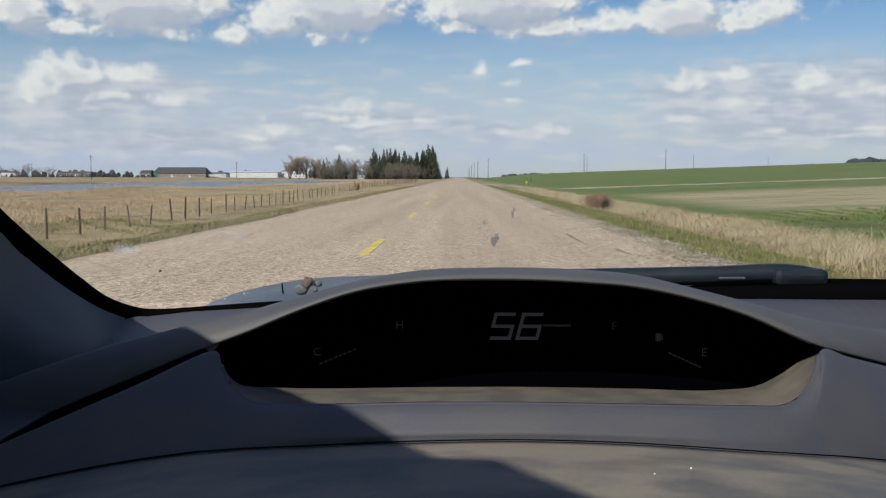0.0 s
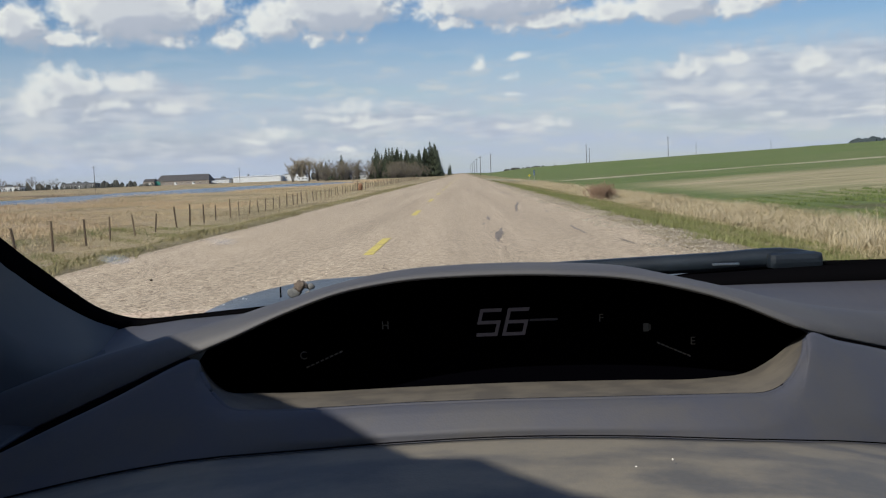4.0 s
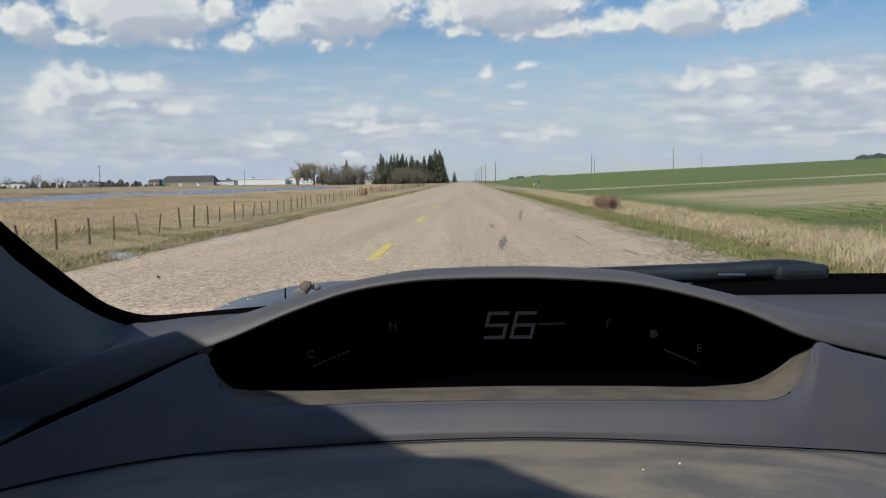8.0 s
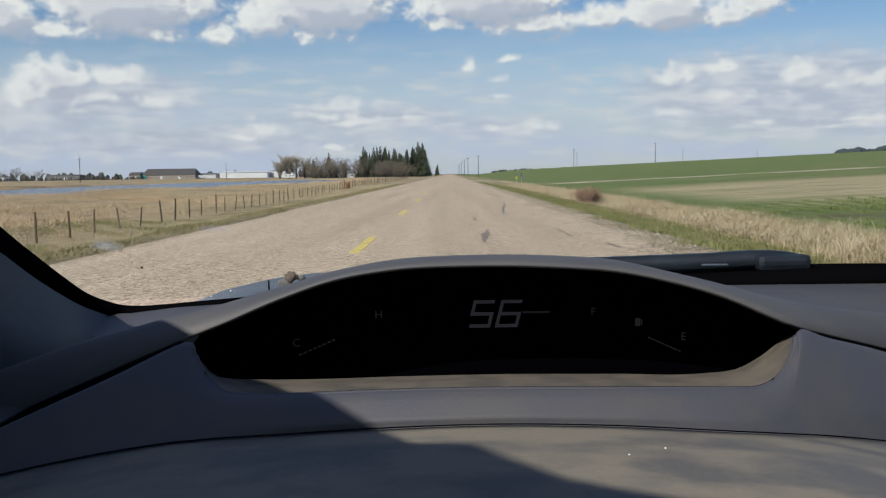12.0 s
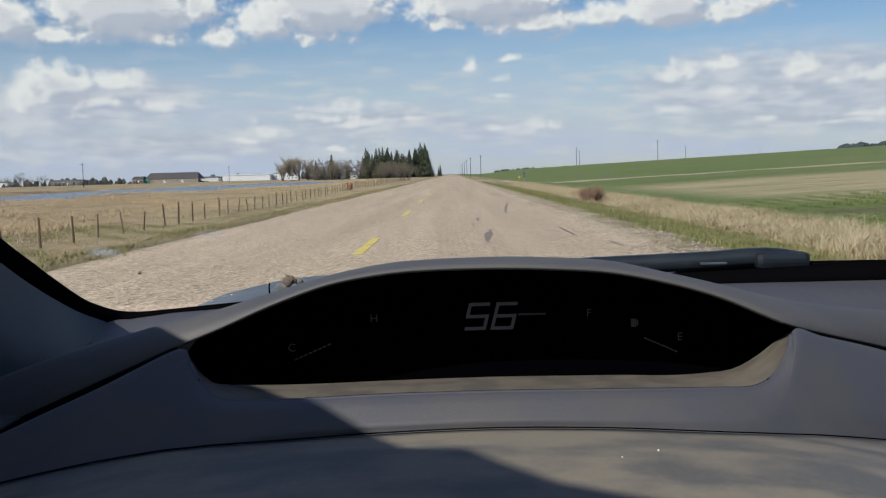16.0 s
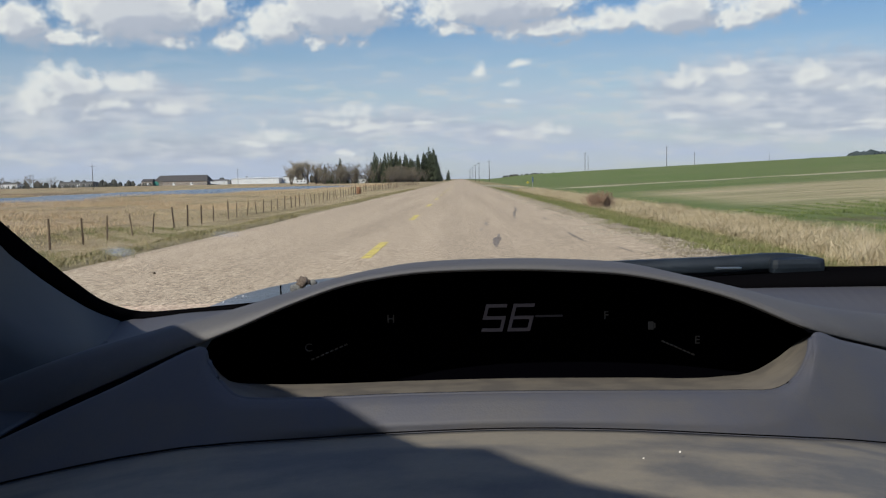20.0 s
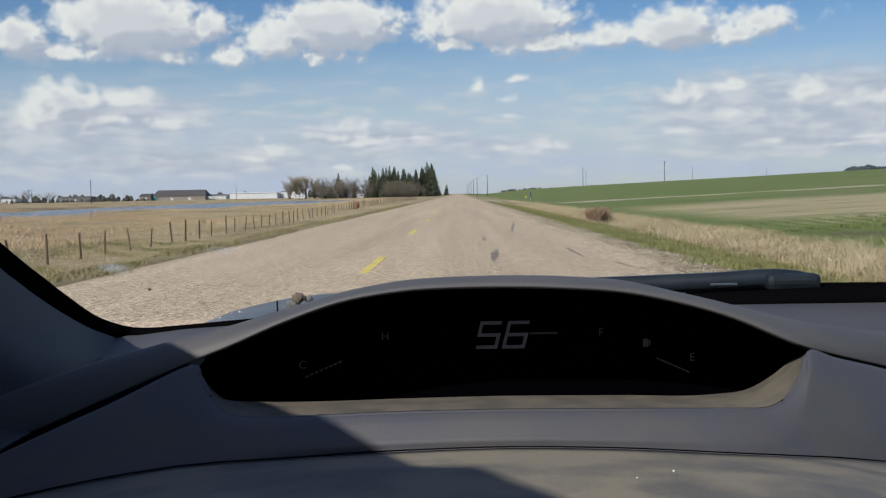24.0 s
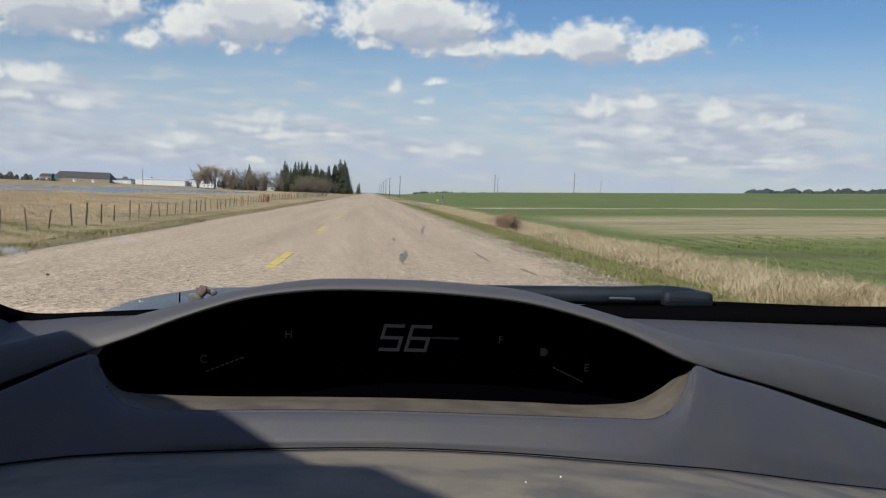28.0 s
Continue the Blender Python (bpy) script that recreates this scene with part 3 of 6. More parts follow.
def on_face(p):
    x = np.clip(p[:, 0], -0.28, 0.42)
    y = 0.5 + 0.375 * ((x - 0.165) + np.sqrt((x - 0.165) ** 2 + 0.05 ** 2)) + (p[:, 2] - np.polyval(FACE_Z, x)) / 0.9
    return np.stack([p[:, 0], np.where(p[:, 0] < 0.42, y, p[:, 1]), p[:, 2]], 1)


# lower pad round the steering column, with a dark parting line under the face
near = np.stack([seam[:, 0] * 1.15, np.full(len(seam), 0.40), seam[:, 2] - 0.006 - 0.2 * np.maximum(0, -seam[:, 0] - 0.05) ** 1.0 * 0.5], 1)
near2 = near + np.array((0, -0.10, -0.03))
near3 = near2 + np.array((0, -0.05, -0.12))
mid = blend(near, seam, 0.55, 0.004)
gap = np.array((0, -0.0014, -0.0006))
part("lower_pad", loft([near3, near2, near, mid, seam + gap + np.array((0, -0.004, -0.0002)), seam + gap, seam + gap + np.array((0, 0.0006, -0.012))]), M_PAD, car, "dusty grey plastic pad over the steering column", True)
part("parting_line", loft([seam + np.array((0, -0.004, -0.009)), seam + np.array((0, 0.004, -0.009))]), M_SEAL_GAP, car)
part("parting_groove", tube(bmesh.new(), [tuple(q) for q in seam[:-K] + np.array((0, -0.0006, 0.0004))], [float(q) for q in np.interp(seam[:-K, 0], [-0.28, -0.1, 0.15, 0.5], [0.0006, 0.0005, 0.00042, 0.0004])], 6), M_SEAL_GAP, car, "black parting line under the dashboard face", True)
face_rails = [seam + np.array((0, 0.0008, -0.012)), seam + np.array((0, 0.001, -0.001)), seam + np.array((0, 0.003, 0.0006))]
swell = 0.03 * np.linalg.norm(rim - seam, axis=1)[:, None] * np.array((0, -0.6, 0.8))
face_rails += [on_face(blend(seam, rim, f)) + swell * math.sin(math.pi * f) for f in (0.15, 0.3, 0.45, 0.6, 0.75, 0.88)]
face_rails += [blend(seam, rim, 0.96) + swell * 0.13, rim + np.array((0, 0.002, 0.0006)), rim + np.array((0, 0.006, -0.001))]
part("dash_face", loft(face_rails), M_FACE, car, "slate-grey plastic front face of the dashboard", True)
# well of the display: its rim runs down, along and up again
i0, i1 = 4 * K, 16 * K
well_edge = rim[i0:i1 + 1] + np.array((0, 0.006, -0.001))
well = spline(WELL, len(well_edge))
lens_foot = well * (0.70 / 0.66) + np.array((0, 0, 1.10 * (1 - 0.70 / 0.66)))
part("display_well", loft([well_edge, blend(well_edge, well, 0.12, -0.004), blend(well_edge, well, 0.5, -0.004), well, lens_foot]), M_LEDGE, car, "dusty beige-lit ledge below the display", True)
part("well_bead", tube(bmesh.new(), [tuple(q) for q in rim[i0 + 4:i1 - 1] + np.array((0, 0.004, -0.0012))], [0.0024] * (i1 - i0 - 5), 10), M_FACE, car, "rounded bead round the display well", True)
part("well_groove", tube(bmesh.new(), [tuple(q) for q in rim[i0 + 20:i1 - 8] + np.array((0, 0.0062, 0.0006))], [0.0004] * (i1 - i0 - 28), 6), M_SEAL_GAP, car, "dark groove along the ledge", True)
lens_top = np.stack([lens_foot[:, 0], np.full(len(well), 0.735), np.interp(lens_foot[:, 0], lip[:, 0], lip[:, 2]) - 0.0045], 1)
part("display_lens", loft([lens_foot + np.array((0, 0.003, -0.002)), blend(lens_foot, lens_top, 0.5, 0, 0.01), lens_top]), M_BLACK, car, "black curved display lens", True)
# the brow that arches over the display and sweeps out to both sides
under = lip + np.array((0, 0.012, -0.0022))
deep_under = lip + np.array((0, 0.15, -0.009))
# underside coloured black, so the gap below the lip stays dark
part("visor_underside", loft([lip + np.array((0, 0.004, -0.0022)), under, deep_under]), M_SEAL_GAP, car, "black underside of the visor", True)
# near-black strips paint the shade into the gaps between visor and face
for a, b in ((rim[:4 * K + 1], lip[:4 * K + 1]), (rim[16 * K:], lip[15 * K:])):
    part("gap_lining", loft([a + np.array((0, 0.005, -0.001)), b + np.array((0, 0.004, -0.0020))]), M_SEAL_GAP, car, "black strip that paints the shade between visor and face", True)
hump = (0.0028 + 0.008 * np.clip((-lip[:, 0] - 0.12) / 0.08, 0, 1) + 0.008 * np.clip((lip[:, 0] - 0.17) / 0.15, 0, 1) ** 2)[:, None] * np.array((0, -0.3, 1.0))
crown = [lip + np.array((0, 0.004, -0.0025)), lip + np.array((0, 0.0005, -0.0015)), lip, blend(lip, top, 0.2) + 0.6 * hump, blend(lip, top, 0.4) + 0.95 * hump, blend(lip, top, 0.6) + hump, blend(lip, top, 0.8) + 0.7 * hump, top,
         top + np.array((0, 0.03, -0.003)), top + np.array((0, 0.07, -0.012))]
part("instrument_visor", loft(crown), M_BROW, car, "pale grey arched visor over the display", True)
seal_in, seal_out = spline_by_index(SEAL_IN, K), spline_by_index(SEAL_OUT, K)
base = np.array(SEAL_IN[6:])
deck_x = top[:, 0] * (1 + 0.22 * np.clip(1 - top[:, 0] / 0.6, 0, 1))
deck_x[0] = min(deck_x[0], -0.385)
deck_back = np.stack([deck_x, np.interp(deck_x, base[:, 0], base[:, 1]) + 0.01, np.interp(deck_x, base[:, 0], base[:, 2])], 1)
deck_front = top + np.array((0, 0.068, -0.014))
dip = blend(deck_front, deck_back, 0.5, -0.006)
part("dash_deck", loft([deck_front + np.array((0, -0.01, -0.004)), deck_front, dip, deck_back, deck_back + np.array((0, 0.03, -0.02))]), M_DECK, car, "grey upper deck of the dashboard below the windshield", True)
part("windshield_seal", loft([seal_in + np.array((0, -0.004, -0.001)), blend(seal_in, seal_out, 0.5, 0.002), seal_out], 0.006, (0, 1, -0.3)), M_SEAL_GAP, car, "black rubber edge of the windshield", True)
pil = spline(SEAL_IN[:7], 30) + np.array((0.0, -0.003, 0.0005))
pil_in = spline(PILLAR_IN, 30)
part("pillar_trim", loft([pil, blend(pil, pil_in, 0.3, 0.0), blend(pil, pil_in, 0.7, 0.001), pil_in, pil_in + np.array((-0.03, -0.02, -0.12))], 0.0), M_TRIM, car, "dark grey trim of the windshield pillar", True)

part("corner_filler", box((-0.49, 0.55, 0.78), (-0.30, 1.12, 0.943), 0.004), M_TRIM, car)

# glass from the seal up to the roof header
W0, W1 = (-0.500, 1.10, 0.955), (1.16, 1.10, 0.955)
H0, H1 = (-0.425, -0.14, 1.442), (1.14, -0.14, 1.442)
gl = []
for f in np.linspace(0, 1, 7):
    row = []
    for u in np.linspace(0, 1, 17):
        a = Vector(W0).lerp(Vector(W1), u).lerp(Vector(H0).lerp(Vector(H1), u), f)
        a.y += 0.05 * math.sin(math.pi * u) * (1 - f) + 0.02 * math.sin(math.pi * f)
        a.z += 0.02 * math.sin(math.pi * f)
        row.append(a)
    gl.append(row)
pane = part("windshield", loft(gl, 0.005, (0, 0.4, 0.9)), M_GLASS, car, "slightly dirty clear windshield")
pane.visible_shadow = False   # lets the daylight in


def pillar(side):
    x0, x1 = (-0.5145, -0.3697) if side < 0 else (1.17, 1.14)
    a, b = Vector((x0, 1.11, 0.955)), Vector((x1, -0.03, 1.455))
    bm = bmesh.new()
    out = 0.09 * side
    rails = []
    for f in np.linspace(0, 1, 9):
        c = a.lerp(b, f)
        c.z += 0.015 * math.sin(math.pi * f)
        rails.append([c, c + Vector((out, 0.02, 0.02)), c + Vector((out, -0.03, -0.06)), c + Vector((out * 0.4, 0.0, -0.03))])
    bm.free()
    return loft([[r[k] for r in rails] for k in (0, 1, 2, 3, 0)])


part("windshield_pillar", pillar(-1), M_TRIM, car, "dark roof pillar beside the windshield", True)
part("windshield_pillar", pillar(1), M_TRIM, car, "dark roof pillar beside the windshield", True)
part("roof", box((-0.52, -2.02, 1.45), (1.26, -0.15, 1.49), 0.012), M_PAINT, car, "blue car roof")
part("headliner", box((-0.50, -1.98, 1.425), (1.24, -0.155, 1.445), 0.006), M_LINER, car, "unseen pale grey headliner that bounces light")
def prism(outline, x0, x1, bevel=0.008):
    """An outline in y and z, drawn out across the car from x0 to x1."""
    bm = bmesh.new()
    a, b = [bm.verts.new((x0, y, z)) for y, z in outline], [bm.verts.new((x1, y, z)) for y, z in outline]
    bm.faces.new(a)
    bm.faces.new(b[::-1])
    for k in range(len(a)):
        bm.faces.new((a[k], b[k], b[(k + 1) % len(a)], a[(k + 1) % len(a)]))
    bmesh.ops.recalc_face_normals(bm, faces=bm.faces)
    if bevel:
        bmesh.ops.bevel(bm, geom=bm.edges[:], offset=bevel, segments=2, affect="EDGES")
    return bm


def arch(cy, n=9, r=0.36):
    return [(cy - r * math.cos(a), 0.26 + r * math.sin(a)) for a in np.linspace(0, math.pi, n)]


SIDE = [(-1.98, 0.30)] + arch(-1.05) + arch(1.72) + [(2.55, 0.30), (2.62, 0.50), (2.55, 0.68), (1.9, 0.82), (1.15, 0.88), (-1.98, 0.93)]
for x0, x1 in ((-0.545, -0.505), (1.245, 1.285)):
    part("side_panel", prism(SIDE, x0, x1), M_PAINT, car, "steel-blue car side with round wheel arches")
# unseen wall added across the driver's front window, keeps sun off the left dash
part("driver_door_trim", prism([(-1.95, 0.28), (1.15, 0.28), (1.15, 0.90), (0.02, 1.42), (-0.14, 1.42), (-0.14, 0.92), (-1.95, 0.92)], -0.502, -0.47), M_DOOR, car, "unseen grey inner wall of the car's side")
part("passenger_door_trim", prism([(-1.95, 0.28), (1.15, 0.28), (1.15, 0.90), (-1.95, 0.92)], 1.20, 1.242), M_DOOR, car, "unseen grey inner wall of the car's side")
for y0, y1 in ((-1.98, -1.75), (-0.62, -0.50)):
    part("roof_post", box((1.19, y0, 0.93), (1.24, y1, 1.45), 0.01), M_TRIM, car)
    part("roof_post", box((-0.50, y0, 0.93), (-0.45, y1, 1.45), 0.01), M_TRIM, car)
for y0, y1 in ((-0.50, -0.142), (-1.75, -0.62)):
    w = part("side_window", box((-0.488, y0, 0.922), (-0.483, y1, 1.43)), M_GLASS, car, "clear side window")
    w.visible_shadow = False
for y0, y1, f in ((-0.50, 0.78, 0.34), (-1.75, -0.62, 0.0)):
    w = part("side_window", prism([(y0, 0.93), (y1, 0.93), (y1 - 0.86 * (f > 0), 1.43), (y0, 1.43)], 1.206, 1.211, 0), M_GLASS, car, "clear side window")
    w.visible_shadow = False
w = part("rear_window", box((-0.46, -2.0, 0.98), (1.2, -1.995, 1.42)), M_GLASS, car, "clear rear window")
w.visible_shadow = False
part("front_bumper", box((-0.50, 2.50, 0.28), (1.24, 2.66, 0.60), 0.05), M_PAINT, car)
part("nose_panel", box((-0.50, 2.46, 0.56), (1.24, 2.58, 0.72), 0.04), M_PAINT, car)
part("rear_bumper", box((-0.50, -2.16, 0.28), (1.24, -1.98, 0.62), 0.05), M_PAINT, car)
part("tail_panel", box((-0.50, -2.10, 0.60), (1.24, -1.99, 0.95), 0.03), M_PAINT, car)
for x in (-0.36, 1.10):
    part("headlight", box((x - 0.13, 2.56, 0.60), (x + 0.13, 2.60, 0.71), 0.02), plain("headlight_glass", (0.7, 0.7, 0.7), 0.1), car, "clear headlight")
    part("tail_light", box((x - 0.13, -2.13, 0.68), (x + 0.13, -2.095, 0.86), 0.015), plain("red_lens", (0.35, 0.02, 0.02), 0.2), car, "red tail light")
for x0, x1, face in ((-0.53, -0.33, -0.537), (1.07, 1.27, 1.277)):
    for cy in (-1.05, 1.72):
        wheel = part("wheel", tube(bmesh.new(), [(x0, cy, 0.316), (x0 + 0.03, cy, 0.316), (x1 - 0.03, cy, 0.316), (x1, cy, 0.316)], [0.28, 0.31, 0.31, 0.28], 28), M_TYRE, car, "black rubber tyre", True)
        part("wheel_rim", tube(bmesh.new(), [(min(face, face + 0.0), cy, 0.316), (face + (0.02 if face < 0 else -0.02), cy, 0.316)], [0.19, 0.20], 20), M_RIMS, wheel, "grey wheel rim")
bm = bmesh.new()
edge = [(-0.53, 0.0), (-0.375, -0.022), (-0.36, -0.042), (-0.335, -0.07), (-0.27, -0.10), (-0.15, -0.135), (0.37, -0.15), (0.9, -0.135), (1.05, -0.08), (1.13, -0.012), (1.27, 0.03), (1.27, -0.2), (-0.53, -0.2)]
a, b = [bm.verts.new((x, y, 1.448)) for x, y in edge], [bm.verts.new((x, y, 1.475)) for x, y in edge]
bm.faces.new(a[::-1])
bm.faces.new(b)
for k in range(len(a)):
    bm.faces.new((a[k], a[(k + 1) % len(a)], b[(k + 1) % len(a)], b[k]))
part("roof_header", bm, M_LINER, car, "pale roof header with rounded windshield corners")
part("rear_wall", box((-0.50, -2.0, 0.30), (1.24, -1.96, 0.96), 0.01), M_DOOR, car)
part("cabin_floor", box((-0.50, -1.96, 0.24), (1.24, 1.13, 0.28), 0.01), M_DOOR, car)
part("firewall", box((-0.50, 1.13, 0.28), (1.24, 1.17, 0.90), 0.01), M_SEAL_GAP, car)

# digits of the speed display: slanted figures of one bent stroke
def figure(digit, at, w, h):
    path = {5: ((1, 1), (0, 1), (0, 0.5), (1, 0.5), (1, 0), (0, 0)), 6: ((1, 1), (0, 1), (0, 0), (1, 0), (1, 0.5), (0.08, 0.5))}[digit]
    t, s = w * 0.072, 0.26
    p = [Vector((x * (w - 2 * t) + t, z * (h - 2 * t) + t)) for x, z in path]
    bm = bmesh.new()
    rows = []
    for i, c in enumerate(p):
        d0 = (c - p[i - 1]).normalized() if i else (p[1] - c).normalized()
        d1 = (p[i + 1] - c).normalized() if i < len(p) - 1 else d0
        n0, n1 = Vector((-d0.y, d0.x)), Vector((-d1.y, d1.x))
        o = (n0 + n1) * (t / (1 + n0.dot(n1)))
        rows.append([bm.verts.new((at[0] + q.x + s * q.y, at[1] + dy, at[2] + q.y)) for q, dy in ((c + o, 0), (c - o, 0), (c - o, 0.0008), (c + o, 0.0008))])
    for a, b in zip(rows, rows[1:]):
        for k in range(4):
            bm.faces.new((a[k], a[(k + 1) % 4], b[(k + 1) % 4], b[k]))
    bm.faces.new(rows[0])
    bm.faces.new(rows[-1][::-1])
    bmesh.ops.recalc_face_normals(bm, faces=bm.faces)
    return bm


display = [o for o in car.children if o.name == "display_lens"][0]
part("speed_digit", figure(5, (0.004, 0.699, 0.9835), 0.017, 0.0205), M_LCD, display, "pale slanted digit five")
part("speed_digit", figure(6, (0.0245, 0.699, 0.9835), 0.017, 0.0205), M_LCD, display, "pale slanted digit six")
part("unit_mark", box((0.0455, 0.699, 0.9938), (0.066, 0.6998, 0.9953)), plain("faint_violet_mark", (0.02, 0.018, 0.03), 0.5, emit=0.05), display, "faint violet bar of unreadable writing")


def letter(text, at, size):
    cu = bpy.data.curves.new("gauge_letter", "FONT")
    cu.body, cu.size, cu.extrude = text, size, 0.0003
    ob = new("gauge_letter", cu)
    dg = bpy.context.evaluated_depsgraph_get()
    me = bpy.data.meshes.new_from_object(ob.evaluated_get(dg))
    bpy.data.objects.remove(ob)
    o = finish("gauge_letter", me, M_LCD_DIM, display)
    o.matrix_basis = pose(*at, 90, 0, 0)


for text, at in (("H", (-0.065, 0.699, 0.9915)), ("F", (0.096, 0.699, 0.9915)), ("C", (-0.127, 0.699, 0.971)), ("E", (0.163, 0.699, 0.972))):
    letter(text, at, 0.0085)
for (xa, za), (xb, zb) in (((-0.121, 0.965), (-0.096, 0.9755)), ((0.140, 0.974), (0.162, 0.964))):
    ang = math.degrees(math.atan2(zb - za, xb - xa))
    for k in range(8):
        f = k / 7
        part("gauge_bar", box((-0.0013, 0, -0.0006), (0.0013, 0.0006, 0.0006), 0, pose(xa + (xb - xa) * f, 0.699, za + (zb - za) * f, 0, -ang, 0)), M_LCD_DIM, display)
bm = box((0.129, 0.699, 0.983), (0.133, 0.6996, 0.989))
add_box(bm, (0.1335, 0.699, 0.984), (0.1345, 0.6996, 0.988))
part("fuel_symbol", bm, M_LCD_DIM, display)

# outside the glass: hood, wipers, dried mud, insect marks
hood_rear = spline(HOOD_EDGE, 30)
hood_front = hood_rear * np.array((1, 0, 0)) + np.array((0, 2.52, 0)) + np.stack([0 * hood_rear[:, 0], 0 * hood_rear[:, 0], hood_rear[:, 2] - 0.19], 1)
cowl = np.stack([hood_rear[:, 0], np.full(30, 1.32), hood_rear[:, 2] - 0.03], 1)
part("hood", loft([cowl, blend(cowl, hood_rear, 0.6, 0.01), hood_rear, blend(hood_rear, hood_front, 0.4, 0.01), hood_front], 0.02), M_PAINT, car, "steel-blue hood with pale scuffs", True)
part("hood_seam", tube(bmesh.new(), [(-0.374, 1.884, 0.8905), (-0.352, 1.77, 0.8938), (-0.334, 1.68, 0.8962)], [0.0016] * 3, 6), M_SEAL_GAP, car, "dark panel gap in the hood")
for x, y, z, r_c in ((-0.436, 1.822, 0.878, 0.0022), (-0.471, 1.808, 0.869, 0.002), (-0.455, 1.84, 0.873, 0.0016), (-0.425, 1.80, 0.880, 0.0014)):
    bm = bmesh.new()
    bmesh.ops.create_icosphere(bm, subdivisions=1, radius=r_c, matrix=Matrix.Translation((x, y, z)))
    part("paint_chip", bm, M_CHIP, car, "white chip in the paint")
part("cowl_panel", box((-0.50, 1.12, 0.86), (1.24, 1.36, 0.90), 0.01), M_SEAL_GAP, car)
wip = spline(WIPER, 24)
prof = ((0, -0.020), (0.012, -0.016), (0.014, -0.002), (0.007, 0.003), (-0.005, 0.002), (-0.009, -0.014), (0, -0.020))
taper = np.concatenate([np.linspace(0.5, 1, 6), np.ones(16), [0.95, 0.6]])
wiper = empty("windshield_wiper", "blue-grey wiper blade parked along the lower windshield", "wiper")
part("blade", loft([np.stack([wip[:, 0], wip[:, 1] + dy * taper + 0.03, wip[:, 2] + dz * taper], 1) for dy, dz in prof]), M_WIPER, wiper, "", True)
part("arm", tube(bmesh.new(), [(0.26, 1.185, 0.962), (0.36, 1.175, 0.976), (0.42, 1.172, 0.976), (0.90, 1.19, 0.968)], [0.006, 0.006, 0.005, 0.007], 6), M_SEAL_GAP, wiper, "black wiper arm", True)
part("joint", box((0.366, 1.150, 0.974), (0.432, 1.172, 0.9935), 0.0075), M_WIPER, wiper, "moulded end joint of the wiper")
# pale bar added in place of a glint on the blade
part("clip", box((0.298, 1.150, 0.9812), (0.330, 1.156, 0.9838), 0.0008), plain("glint_metal", (0.6, 0.6, 0.58), 0.3, 1.0), wiper, "pale bar standing for a glint on the blade")
bm = bmesh.new()
bmesh.ops.create_icosphere(bm, subdivisions=3, radius=1.0)
for v in bm.verts:
    v.co *= 1 + 0.55 * noise.noise(v.co * 2.3) + 0.2 * noise.noise(v.co * 6.0)
    v.co = Vector((v.co.x * 0.0075, v.co.y * 0.003, v.co.z * 0.0062)) + Vector((-0.1985, 1.120, 0.9785))
for k in range(3):
    bm_p = bmesh.new()
    bmesh.ops.create_icosphere(bm_p, subdivisions=2, radius=1.0)
    for v in bm_p.verts:
        v.co *= 1 + 0.4 * noise.noise(v.co * 2.1 + Vector((k * 3.0, 0, 0)))
        v.co = Vector((v.co.x * (0.009, 0.005, 0.003)[k], v.co.y * 0.002, v.co.z * (0.007, 0.004, 0.003)[k])) + Vector(((-0.206, 1.121, 0.971), (-0.187, 1.122, 0.977), (-0.190, 1.122, 0.9695))[k])
    tagged(part("splash", bm_p, M_PALE_MUD, None, "", True), "pale dried splash beside the brown mud clump", "mud", "pale splashes")
tagged(part("mud_clump", bm, M_MUD, None, "", True), "dried brown mud clump stuck beside the wiper", "mud")


def splat(at, size, mat, name, label, seed):
    rnd = random.Random(seed)
    bm = bmesh.new()
    c = [bm.verts.new((at[0] + size * (0.6 + 0.5 * rnd.random()) * math.cos(a), at[1] - 0.4 * size * math.sin(a) * 0.7, at[2] + size * 0.7 * (0.6 + 0.5 * rnd.random()) * math.sin(a))) for a in np.linspace(0, 2 * math.pi, 14)[:-1]]
    f = bm.faces.new(c)
    ext = bmesh.ops.extrude_face_region(bm, geom=[f])
    for v in ext["geom"]:
        if isinstance(v, bmesh.types.BMVert):
            v.co.y -= 0.0006
    return tagged(part(name, bm, mat), label, "stain")


M_FILM = smudge_film("dried_washer_film", (0.86, 0.90, 0.95), 0.22, 90.0, 1)


def film(at, w, h, mat, label):
    """A thin oval film lying along the slope of the glass."""
    v = [(w * math.cos(a), h * math.sin(a), 0.0) for a in np.linspace(0, 2 * math.pi, 29)[:-1]]
    v += [(x, y, -0.0004) for x, y, z in v]
    f = [list(range(28)), list(range(55, 27, -1))] + [(k, 28 + k, 28 + (k + 1) % 28, (k + 1) % 28) for k in range(28)]
    ob = pieces("glass_smudge", v, f, mat)
    ob.matrix_world = pose(*at, -23, 0, 0)
    ob.visible_shadow = False
    return tagged(ob, label, "smudge")


film((-0.372, 0.995, 1.028), 0.024, 0.024, M_FILM, "whitish dried washer smudge on the windshield")
M_FILM_THIN = smudge_film("faint_glass_haze", (0.80, 0.84, 0.90), 0.055, 40.0, 2)
film((-0.222, 0.857, 1.052), 0.020, 0.016, M_FILM_THIN, "faint bluish dried streak on the windshield")
film((-0.280, 0.666, 1.127), 0.022, 0.055, M_FILM_THIN, "faint grey wiped smear on the windshield")
splat((-0.353, 1.05, 0.999), 0.0022, M_BUG, "insect_mark", "small dark insect mark on the windshield", 1)
